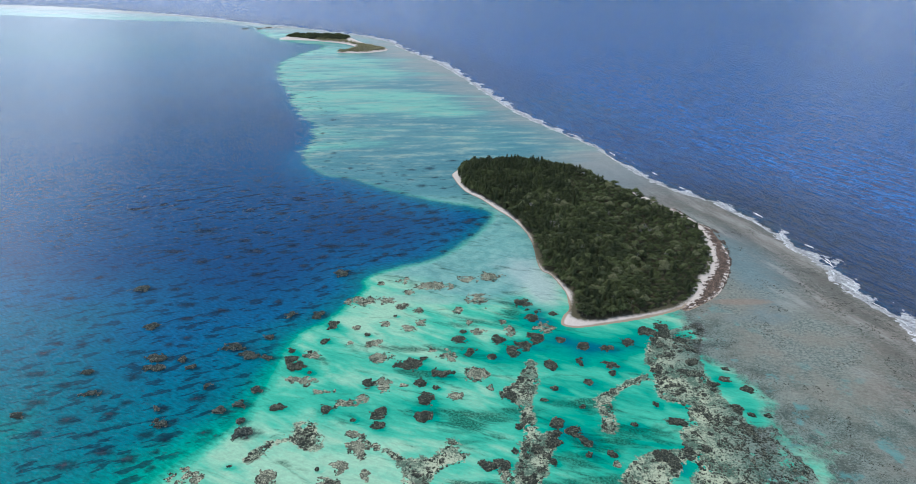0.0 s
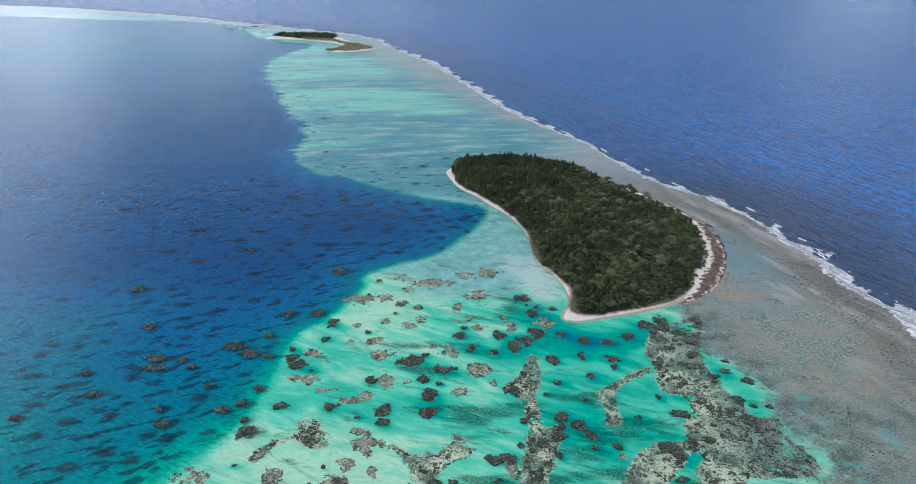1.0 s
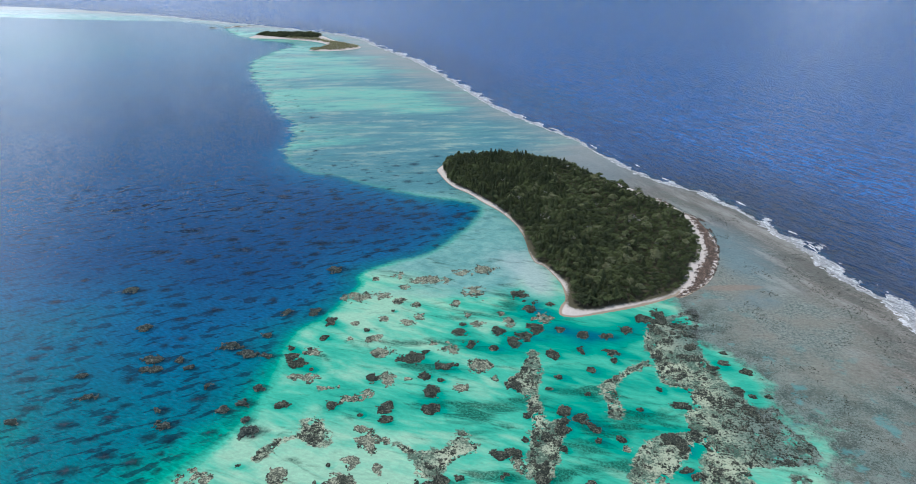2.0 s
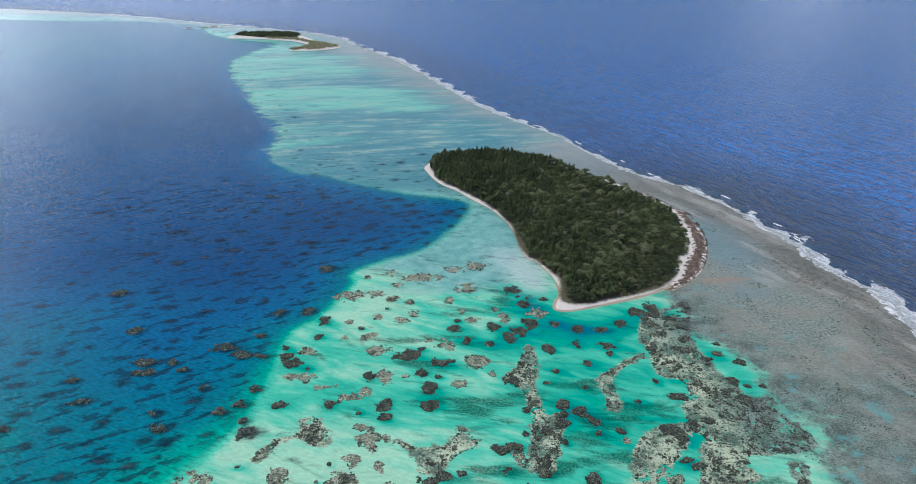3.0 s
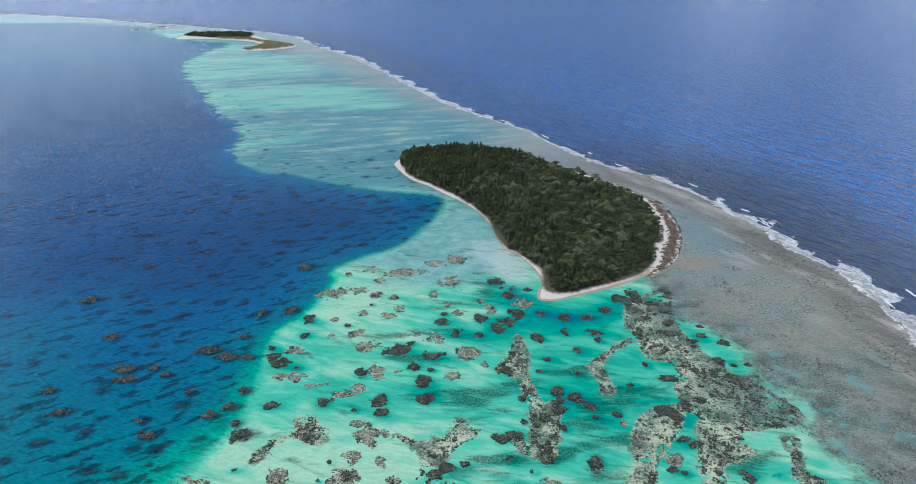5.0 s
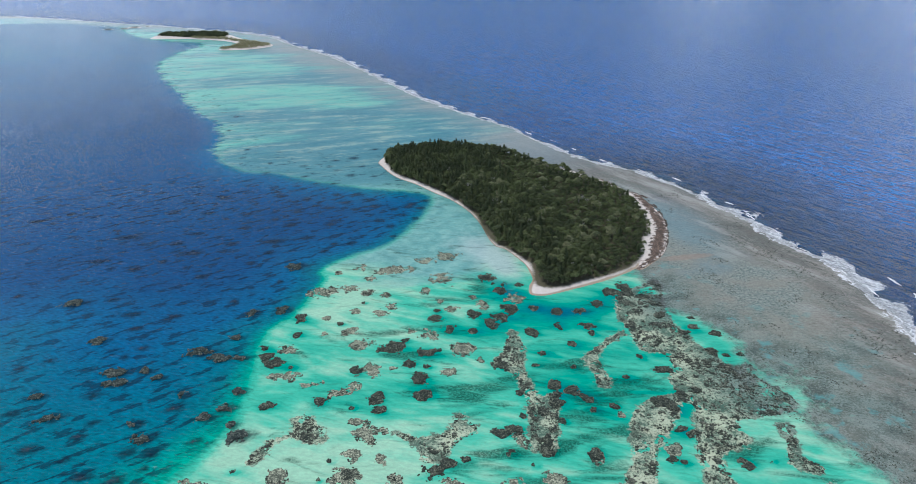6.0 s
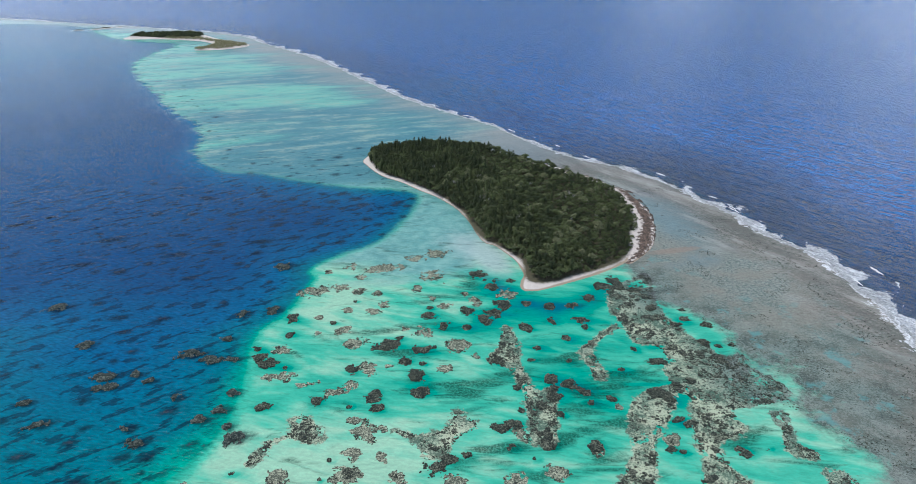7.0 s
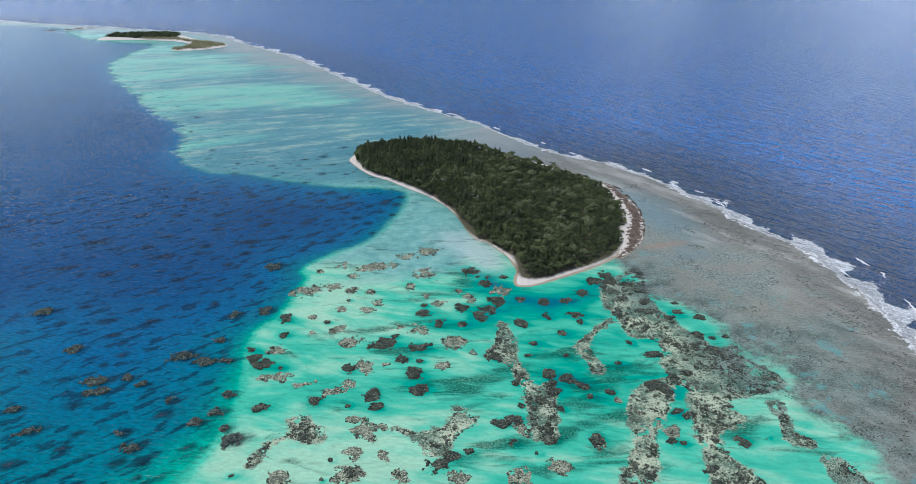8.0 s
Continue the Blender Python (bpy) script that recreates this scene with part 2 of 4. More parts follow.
# worn patches, mostly pale rubble with living coral round the rim
WORN_NORTH = [(-50, 355, 7.6, 5.7), (-93, 359, 4.7, 5.8), (-56, 371, 4.7, 4.1), (-71, 371, 3.1, 2.7), (-69, 390, 2.8, 2.9), (-50, 394, 3.7, 3.0),
              (-42, 457, 5.4, 4.7), (-59, 452, 2.3, 2.8), (-38, 439, 4.0, 3.5), (-69, 425, 10.4, 5.9), (-52, 426, 5.2, 5.1), (-40, 418, 3.4, 4.1),
              (-27, 412, 3.4, 3.2), (-33, 390, 5.7, 4.4), (-26, 396, 4.9, 4.5), (-17, 448, 13.4, 6.4), (0, 413, 4.2, 4.8), (16, 427, 7.7, 8.4),
              (7, 459, 8.2, 4.7), (25, 463, 8.2, 6.7), (-45, 328, 4.3, 5.7), (-33, 326, 2.5, 2.2)]
WORN_NEAR = [(-60, 260, 5.1, 5.2), (-65, 247, 6.0, 5.9), (-47, 253, 3.4, 4.3), (-16, 232, 4.6, 4.3), (-41, 239, 4.1, 4.7), (11, 224, 6.5, 4.3), (24, 253, 3.5, 8.6),
             (57, 235, 2.6, 4.6), (32, 226, 4.7, 6.8), (96, 233, 4.1, 3.5), (82, 262, 2.5, 2.5)]
WORN_SOUTH = [(-7, 358, 5.3, 5.8), (11, 339, 5.9, 6.5), (19, 325, 2.5, 3.3), (-1, 317, 4.6, 3.2), (-91, 331, 4.8, 4.6), (-99, 332, 3.7, 2.9),
              (-80, 320, 5.8, 3.3), (-64, 309, 5.6, 3.1), (-56, 313, 4.9, 3.7), (-57, 284, 4.3, 3.7), (-53, 272, 5.5, 7.8), (-44, 275, 3.3, 3.1),
              (-94, 253, 5.8, 5.5), (35, 386, 4.8, 5.1), (58, 388, 5.7, 6.6), (-135, 253, 7.9, 5.5), (-17, 363, 3.4, 3.3),
              (15, 385, 4.0, 3.6), (8, 397, 2.9, 3.0), (31, 397, 3.3, 3.0)]
# heads that rise out of the deep lagoon
BOMMIES = [(-190, 354, 7.4, 3.4), (-188, 343, 5.4, 3.0), (-147, 366, 7.4, 4.4), (-134, 357, 5.8, 4.2), (-175, 352, 3.9, 2.9), (-166, 344, 2.6, 2.3),
           (-210, 391, 4.2, 3.4), (-215, 319, 5.0, 4.0), (-171, 305, 3.5, 2.8), (-164, 292, 4.0, 3.5), (-150, 325, 3.4, 3.1), (-135, 303, 4.2, 3.3),
           (-126, 309, 4.0, 3.9), (-120, 322, 3.5, 3.1), (-121, 294, 2.4, 2.7), (-117, 285, 5.5, 4.3), (-121, 355, 4.4, 2.4), (-127, 378, 3.6, 2.7),
           (-118, 406, 3.4, 4.5), (-240, 443, 7.6, 4.2), (-228, 339, 3.7, 2.7), (-92, 469, 6.4, 6.0), (-98, 406, 4.0, 4.0), (-247, 299, 3.4, 3.0)]
MOUNDS_TALL = [(-232, 374, 5.3, 2.8), (-180, 377, 5.1, 3.5), (-131, 424, 4.4, 4.2), (-101, 446, 3.6, 3.6), (-158, 466, 6.7, 4.8), (-279, 461, 4.6, 3.8),
               (-228, 284, 5.4, 3.7), (-200, 260, 8.3, 4.5), (-126, 329, 3.4, 2.3)]
# coral mounds that stay under the water of the deep lagoon
MOUNDS_A = [(-197, 334, 7.2, 3.5), (-151, 314, 7.4, 4.2), (-191, 310, 4.6, 3.1), (-195, 300, 6.1, 3.5), (-217, 295, 7.7, 4.4), (-197, 284, 5.2, 2.8),
            (-168, 283, 6.5, 4.1), (-156, 280, 4.9, 4.1), (-137, 285, 5.6, 3.2), (-130, 282, 3.5, 1.8), (-185, 270, 7.2, 3.8), (-170, 265, 7.7, 4.2),
            (-158, 270, 3.5, 2.6), (-156, 258, 3.4, 2.8), (-157, 295, 2.9, 2.4), (-243, 310, 8.9, 3.6), (-235, 326, 9.0, 3.4), (-259, 337, 10.3, 3.5),
            (-266, 359, 6.2, 3.9), (-246, 369, 5.3, 3.4), (-262, 370, 5.4, 2.7), (-189, 369, 4.2, 3.4)]
MOUNDS_B = [(-189, 401, 7.1, 3.8), (-196, 420, 11.0, 4.1), (-168, 412, 8.9, 3.2), (-286, 429, 9.0, 3.4), (-213, 443, 6.7, 3.6), (-224, 425, 6.6, 3.4),
            (-209, 488, 8.2, 5.2), (-169, 508, 9.2, 5.6), (-238, 507, 10.7, 4.4), (-289, 611, 6.3, 4.5), (-190, 497, 5.1, 4.3), (-142, 519, 7.2, 4.6),
            (-107, 517, 12.2, 5.7), (-82, 519, 7.1, 4.6), (-62, 543, 7.3, 5.0), (-46, 502, 6.8, 4.4), (-12, 529, 6.1, 4.8), (-21, 576, 8.7, 5.5),
            (-38, 607, 8.0, 4.5), (9, 569, 7.6, 5.4), (-82, 606, 6.9, 5.9), (19, 564, 6.4, 5.3)]
MOUNDS_C = [(-47, 590, 7.8, 4.3), (-62, 580, 8.8, 4.1), (-60, 502, 4.9, 4.4), (-133, 549, 6.4, 3.8), (-169, 589, 8.1, 4.3), (-199, 596, 9.4, 4.3),
            (-227, 549, 16.8, 5.1), (-312, 599, 8.8, 4.4)]

MOUNDS_D = [(26, 580, 6.6, 4.2), (12, 574, 7.6, 5.4), (2, 551, 6.3, 3.8), (-12, 508, 4.9, 3.3), (11, 541, 5.2, 3.7), (-20, 543, 7.3, 5.0), (-5, 566, 6.5, 4.0),
            (-27, 594, 7.8, 4.3), (-54, 612, 6.9, 4.5), (-39, 572, 7.6, 4.1), (-74, 588, 6.7, 4.2), (-96, 549, 7.4, 5.1), (-90, 577, 7.7, 4.1),
            (-109, 563, 6.5, 4.0), (-134, 580, 7.8, 4.1), (-160, 627, 8.4, 4.7), (-107, 619, 8.2, 4.6), (-171, 545, 6.5, 3.8), (-185, 528, 7.5, 3.6),
            (-111, 497, 6.9, 4.3), (-69, 491, 4.8, 3.2), (-124, 481, 5.8, 4.1)]
# drowned coral on the grey shelf north of the inlet
MOUNDS_NORTH = [(-152, 744, 4.9, 4.2), (-121, 719, 4.0, 4.0), (-86, 702, 6.5, 3.8), (-59, 696, 5.8, 3.8), (-38, 664, 7.4, 5.2), (-84, 670, 5.6, 3.5),
               (-123, 688, 5.8, 3.7), (-149, 774, 4.3, 4.5), (-74, 646, 5.4, 3.3), (-25, 690, 5.1, 3.7), (-52, 715, 6.6, 3.9), (-32, 719, 7.9, 6.0),
               (-6, 746, 6.8, 4.2), (-56, 643, 6.0, 3.3), (-92, 643, 4.8, 3.3), (-15, 657, 4.9, 3.4), (-178, 858, 4.7, 5.4), (-175, 925, 5.9, 6.2)]

HEADS_POOL = [(127, 386, 5.0, 5.1), (130, 377, 5.0, 3.2), (112, 375, 4.2, 3.9), (147, 374, 4.4, 2.2), (139, 381, 3.0, 4.2), (68, 408, 3.0, 2.6), (49, 413, 3.0, 2.2),
              (148, 350, 3.5, 3.0), (153, 327, 3.8, 5.0), (161, 333, 3.0, 2.5), (158, 306, 3.6, 4.0), (171, 322, 3.2, 3.4), (165, 300, 2.6, 2.2),
              (174, 300, 3.0, 2.2), (158, 290, 4.0, 2.6), (166, 343, 2.4, 2.2)]

# ---------------------------------------------------------------- materials
def material(name):
    m = bpy.data.materials.new(name)
    m.use_nodes = True
    return m, Nodes(m.node_tree)


def finish(n, colour, rough, bump=None, strength=0.3, distance=0.1, **extra):
    sockets = {"Base Color": colour, "Roughness": rough}
    if bump is not None:
        sockets["Normal"] = n.put("ShaderNodeBump", {"Strength": strength, "Distance": distance, "Height": bump}).outputs[0]
    sockets.update(extra)
    b = n.put("ShaderNodeBsdfPrincipled", sockets)
    n.put("ShaderNodeOutputMaterial", {0: b.outputs[0]})


def water_material():
    m, n = material("sea_water")
    p = n.place()
    deep, ocean, flat, garden = n.attr("deep"), n.attr("ocean"), n.attr("flat"), n.attr("garden")
    mound_and_shade, silt, surf, far = n.attr("mound_and_shade"), n.attr("silt"), n.attr("surf"), n.attr("pale")
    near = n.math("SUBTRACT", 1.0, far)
    fine = n.noise(p, 0.34, 4.0, 0.68)
    mid = n.noise(p, 0.075, 4.0, 0.6)
    broad = n.noise(p, 0.014, 3.0, 0.55)
    tiny = n.noise(p, 1.1, 3.0, 0.7)
    grain = n.noise(p, 0.75, 6.0, 0.8)

    def mul(a, b):
        return n.math("MULTIPLY", a, b)

    def add(a, b):
        return n.math("ADD", a, b)

    def about(v, k):
        return mul(n.math("SUBTRACT", v, 0.5), k)

    wob = add(about(mid, 34.0), about(fine, 18.0))
    # the edge of the deep lagoon, ragged with small reefs further off
    lines = n.noise(n.mapped(p, (0.012, 0.034, 0.02), -10), 1.0, 8.0, 0.75)
    dk = n.step(add(deep, add(mul(wob, 0.35), mul(about(lines, 95.0), n.step(far, 0.6, 1.0)))), -4.0, 7.0)
    shoal = n.math("SUBTRACT", 1.0, dk)
    # depth over the sand: dunes drawn out by the current
    drift = n.noise(n.mapped(p, (0.016, 0.046, 0.05), 24), 1.0, 2.5, 0.5, 1.2)
    wisps = n.noise(n.mapped(p, (0.04, 0.12, 0.05), 24), 1.0, 4.0, 0.55, 1.0)
    calm = mul(n.step(silt, 0.9, 0.2), n.math("MULTIPLY_ADD", far, -0.8, 1.0))
    d = add(n.attr("shelf"), mul(add(about(drift, 4.6), about(wisps, 1.9)), calm))
    d = n.math("MAXIMUM", add(d, about(grain, 0.7)), n.math("MULTIPLY_ADD", grain, 0.6, 0.5))
    basin = mul(n.attr("basin"), add(1.0, about(broad, 0.5)))
    d = add(mul(d, shoal), mul(basin, dk))
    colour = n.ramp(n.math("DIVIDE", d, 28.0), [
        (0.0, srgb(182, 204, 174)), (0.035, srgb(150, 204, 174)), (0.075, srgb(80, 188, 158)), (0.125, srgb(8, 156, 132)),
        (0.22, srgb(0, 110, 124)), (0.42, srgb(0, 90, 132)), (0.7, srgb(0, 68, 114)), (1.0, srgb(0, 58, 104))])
    # haze over the far shallows, mixed into their colour
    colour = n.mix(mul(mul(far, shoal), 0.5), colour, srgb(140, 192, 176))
    # grey silt and thin weed over the sand, in long bands on the far shelf
    bands = n.noise(n.mapped(p, (0.004, 0.022, 0.02), -4), 1.0, 8.0, 0.7, 0.4)
    sm = mul(n.step(add(silt, about(bands, 2.2)), 0.05, 0.8), shoal)
    grey = n.mix(n.step(mid, 0.3, 0.7), srgb(100, 150, 150), srgb(134, 178, 172))
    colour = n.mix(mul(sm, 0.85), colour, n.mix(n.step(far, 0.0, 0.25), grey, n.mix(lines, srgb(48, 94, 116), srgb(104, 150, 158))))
    colour = n.mix(mul(n.step(add(n.attr("milk"), about(mid, 0.7)), 0.1, 1.0), mul(shoal, 0.85)), colour, srgb(168, 190, 186))
    threads = n.noise(n.mapped(p, (0.013, 0.055, 0.05), -3), 1.0, 8.0, 0.82)
    colour = n.mix(mul(mul(n.step(threads, 0.50, 0.60), mul(far, shoal)), 0.7), colour, srgb(158, 182, 164))
    colour = n.mix(mul(mul(n.step(threads, 0.47, 0.38), mul(far, shoal)), 0.65), colour, srgb(66, 126, 138))
    # thin olive weed, speckled, in the lee of the dunes
    streaks = n.noise(n.mapped(p, (0.03, 0.11, 0.05), 18), 1.0, 5.0, 0.65, 0.8)
    weed = n.step(add(n.attr("weed"), about(streaks, 4.0)), 0.14, 1.0)
    weed = mul(mul(weed, n.math("MULTIPLY_ADD", n.step(grain, 0.38, 0.58), 0.6, 0.4)), mul(shoal, near))
    colour = n.mix(mul(weed, 0.85), colour, srgb(20, 62, 48))
    # coral mounds under water, and the dark skirts painted beside the bommies
    mo = n.step(add(mound_and_shade, about(fine, 0.9)), 0.18, 0.95)
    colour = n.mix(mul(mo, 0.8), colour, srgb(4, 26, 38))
    tops = n.step(add(n.attr("drowned"), about(fine, 1.4)), 0.45, 0.95)
    colour = n.mix(mul(tops, 0.62), colour, n.mix(grain, srgb(34, 46, 58), srgb(84, 84, 92)))
    scatter_a = n.noise(n.mapped(p, (0.062, 0.17, 0.05), -22), 1.0, 4.0, 0.6)
    spots = mul(n.step(scatter_a, 0.53, 0.60), n.attr("spots"))
    colour = n.mix(mul(spots, 0.7), colour, srgb(2, 30, 50))
    specks = n.noise(n.mapped(p, (0.06, 0.13, 0.05), 6), 1.0, 4.0, 0.7)
    colour = n.mix(mul(mul(n.step(specks, 0.58, 0.63), n.attr("reefs")), 0.7), colour, srgb(34, 66, 78))
    # coral gardens: pale rubble with dark growth, greyer towards the reef flat
    eastern = n.step(flat, -30.0, 0.0)
    growth = n.step(add(grain, about(mid, 0.5)), 0.44, 0.57)
    rubble = n.mix(n.step(mid, 0.4, 0.65), srgb(192, 196, 168), srgb(160, 172, 148))
    rubble = n.mix(mul(eastern, 0.9), rubble, n.mix(mid, srgb(104, 116, 112), srgb(138, 146, 134)))
    rubble = n.mix(mul(growth, 0.8), rubble, srgb(42, 52, 46))
    holes = mul(n.step(n.noise(p, 0.09, 4.0, 0.6), 0.56, 0.66), 7.0)
    gm = n.step(n.math("SUBTRACT", add(add(garden, 0.7), add(about(mid, 12.0), about(fine, 10.0))), holes), -0.9, 0.9)
    colour = n.mix(mul(gm, 0.88), colour, rubble)
    # the reef flat: blue-grey and finely speckled, browner towards the crest
    along = n.noise(n.mapped(p, (0.012, 0.05, 0.02), 68), 1.0, 6.0, 0.65)
    stone = n.noise(p, 0.5, 8.0, 0.85)
    patchy = n.noise(p, 0.03, 6.0, 0.65)
    plain = n.mix(n.step(stone, 0.38, 0.62), srgb(84, 90, 88), srgb(152, 154, 146))
    plain = n.mix(mul(n.step(patchy, 0.40, 0.60), 0.75), plain, n.mix(stone, srgb(112, 106, 98), srgb(158, 152, 140)))
    plain = n.mix(mul(n.step(add(n.attr("film"), about(patchy, 1.8)), 0.25, 1.0), 0.75), plain, n.mix(stone, srgb(84, 106, 116), srgb(124, 144, 150)))
    plain = n.mix(mul(n.step(add(n.attr("bar"), about(fine, 1.2)), 0.3, 0.9), 0.7), plain, srgb(146, 126, 114))
    rim = mul(n.step(add(ocean, add(about(patchy, 60.0), about(along, 40.0))), -62, -14), near)
    plain = n.mix(mul(rim, 0.75), plain, n.mix(n.step(add(about(stone, 0.6), along), 0.42, 0.6), srgb(92, 78, 74), srgb(136, 124, 118)))
    pale_streak = mul(n.step(along, 0.55, 0.66), mul(n.step(ocean, -95, -40), near))
    plain = n.mix(mul(pale_streak, 0.45), plain, srgb(164, 166, 160))
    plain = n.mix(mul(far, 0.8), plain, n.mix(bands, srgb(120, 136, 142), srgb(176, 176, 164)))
    inner = n.step(add(flat, add(about(patchy, 50.0), about(fine, 20.0))), 46.0, 2.0)
    plain = n.mix(mul(mul(inner, near), 0.8), plain, n.mix(growth, srgb(124, 134, 128), srgb(56, 62, 60)))
    puddle = mul(mul(n.step(n.noise(p, 0.05, 5.0, 0.6), 0.57, 0.66), n.step(flat, 50.0, 16.0)), near)
    plain = n.mix(mul(puddle, 0.6), plain, srgb(92, 152, 152))
    fw = add(mul(wob, 0.5), mul(about(bands, 170.0), far))
    fw = add(fw, about(n.noise(p, 0.045, 7.0, 0.7), 36.0))
    fm = n.step(n.math("DIVIDE", add(flat, fw), n.math("MULTIPLY_ADD", far, 8.0, 1.0)), -5.0, 8.0)
    colour = n.mix(mul(fm, 0.94), colour, plain)
    # open ocean
    om = n.step(add(ocean, mul(wob, 0.4)), -1.0, 7.0)
    sea = n.ramp(n.math("DIVIDE", add(ocean, mul(wob, 2.0)), 170.0), [
        (0.0, srgb(30, 74, 108)), (0.12, srgb(2, 50, 96)), (0.45, srgb(4, 62, 116)), (1.0, srgb(4, 92, 166))])
    sea = n.mix(mul(n.step(add(n.attr("teal"), about(broad, 0.8)), 0.2, 1.0), 0.5), sea, srgb(0, 92, 122))
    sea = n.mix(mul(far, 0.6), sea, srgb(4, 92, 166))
    colour = n.mix(om, colour, sea)
    # broken white water on the crest
    streak = n.noise(n.mapped(p, (0.14, 0.2, 0.2), 60), 1.0, 7.0, 0.74, 0.9)
    swash = n.noise(p, 0.03, 2.0, 0.5)
    width = mul(surf, n.math("MULTIPLY_ADD", n.step(swash, 0.36, 0.62), 1.3, 0.35))
    offset = n.math("DIVIDE", add(n.math("SUBTRACT", ocean, mul(width, 0.55)), mul(wob, 0.4)), n.math("MAXIMUM", width, 0.05))
    band = n.math("SUBTRACT", 1.0, n.math("ABSOLUTE", offset))
    foam = n.step(add(mul(n.math("MAXIMUM", band, -1.5), 0.75), about(streak, 1.5)), 0.12, 0.32)
    second = n.math("SUBTRACT", 1.0, n.math("ABSOLUTE", n.math("DIVIDE", add(n.math("SUBTRACT", ocean, 20.0), mul(wob, 0.9)), 4.0)), clamp=True)
    second = mul(n.step(add(mul(second, 0.5), about(streak, 1.0)), 0.46, 0.58), n.step(mid, 0.54, 0.62))
    foam = mul(n.math("MAXIMUM", foam, second), n.step(surf, 0.3, 1.5))
    lace = n.math("MULTIPLY_ADD", n.step(n.noise(p, 0.6, 5.0, 0.75), 0.4, 0.56), 0.45, 0.55)
    colour = n.mix(mul(foam, lace), colour, srgb(220, 224, 226))
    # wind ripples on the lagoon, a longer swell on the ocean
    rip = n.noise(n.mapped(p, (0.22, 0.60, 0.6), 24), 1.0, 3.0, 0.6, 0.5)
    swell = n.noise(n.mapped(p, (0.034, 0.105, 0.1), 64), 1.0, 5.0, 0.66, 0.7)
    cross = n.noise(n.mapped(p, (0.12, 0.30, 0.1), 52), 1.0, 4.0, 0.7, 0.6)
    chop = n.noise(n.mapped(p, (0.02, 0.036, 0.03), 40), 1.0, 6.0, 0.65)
    # ripple and swell shading is painted into the colour as well as bumped
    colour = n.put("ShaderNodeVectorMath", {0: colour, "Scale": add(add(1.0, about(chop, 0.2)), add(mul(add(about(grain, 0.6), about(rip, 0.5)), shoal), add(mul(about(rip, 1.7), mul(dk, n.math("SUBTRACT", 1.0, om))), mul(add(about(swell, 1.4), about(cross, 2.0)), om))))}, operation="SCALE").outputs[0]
    lagoon = add(mul(rip, 0.4), mul(chop, 0.5))
    open_sea = add(mul(swell, 9.0), mul(cross, 3.6))
    shallow = n.math("MULTIPLY_ADD", mul(shoal, n.math("SUBTRACT", 1.0, om)), -0.65, 1.0)
    height = add(mul(mul(lagoon, n.math("SUBTRACT", 1.0, om)), shallow), mul(open_sea, om))
    rough = n.math("MULTIPLY_ADD", foam, 0.4, 0.2)
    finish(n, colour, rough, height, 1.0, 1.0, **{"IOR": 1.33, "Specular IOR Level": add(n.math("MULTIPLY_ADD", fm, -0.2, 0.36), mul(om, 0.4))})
    return m


def ground_material():
    m, n = material("beach_sand")
    p = n.place()
    inner, sandy, rocky = n.attr("tide"), n.attr("wood"), n.attr("bank")
    a, b = n.noise(p, 0.5, 5.0, 0.65), n.noise(p, 0.08, 3.0, 0.5)
    sand = n.mix(a, srgb(190, 182, 172), srgb(222, 216, 208))
    wet = n.step(n.math("ADD", inner, n.math("MULTIPLY", n.math("SUBTRACT", b, 0.5), 1.5)), 0.5, 1.3)
    sand = n.mix(wet, srgb(162, 148, 128), sand)
    litter = n.mix(a, srgb(46, 48, 32), srgb(98, 94, 70))
    f = n.step(n.math("ADD", sandy, n.math("MULTIPLY", n.math("SUBTRACT", a, 0.5), 6.0)), -3.0, 1.0)
    colour = n.mix(f, sand, litter)
    stones = n.mix(n.step(n.noise(p, 0.9, 5.0, 0.7), 0.4, 0.62), srgb(54, 46, 40), srgb(128, 108, 92))
    stones = n.mix(n.math("MULTIPLY", n.step(n.noise(p, 0.2, 5.0, 0.65), 0.48, 0.6), 0.7), stones, srgb(52, 44, 36))
    r = n.step(n.math("ADD", rocky, n.math("MULTIPLY", n.math("SUBTRACT", n.noise(p, 0.25, 6.0, 0.75), 0.5), 22.0)), 0.5, 2.5)
    colour = n.mix(r, colour, stones)
    finish(n, colour, 0.9, a, 0.5, 0.3)
    return m


def coral_material(name, dark, light, scale=0.9, share=0.5):
    """share: how much of it is the light tone."""
    m, n = material(name)
    p = n.place()
    a, b = n.noise(p, scale, 6.0, 0.8), n.noise(p, 0.2, 3.0, 0.6)
    cut = n.math("SUBTRACT", 0.62 - 0.24 * share, n.math("MULTIPLY", n.math("SUBTRACT", b, 0.5), 0.25))
    colour = n.mix(n.math("MULTIPLY", n.math("SUBTRACT", a, cut), 9.0, clamp=True), dark, light)
    finish(n, colour, 0.8, a, 0.6, 0.2, **{"Specular IOR Level": 0.2})
    return m


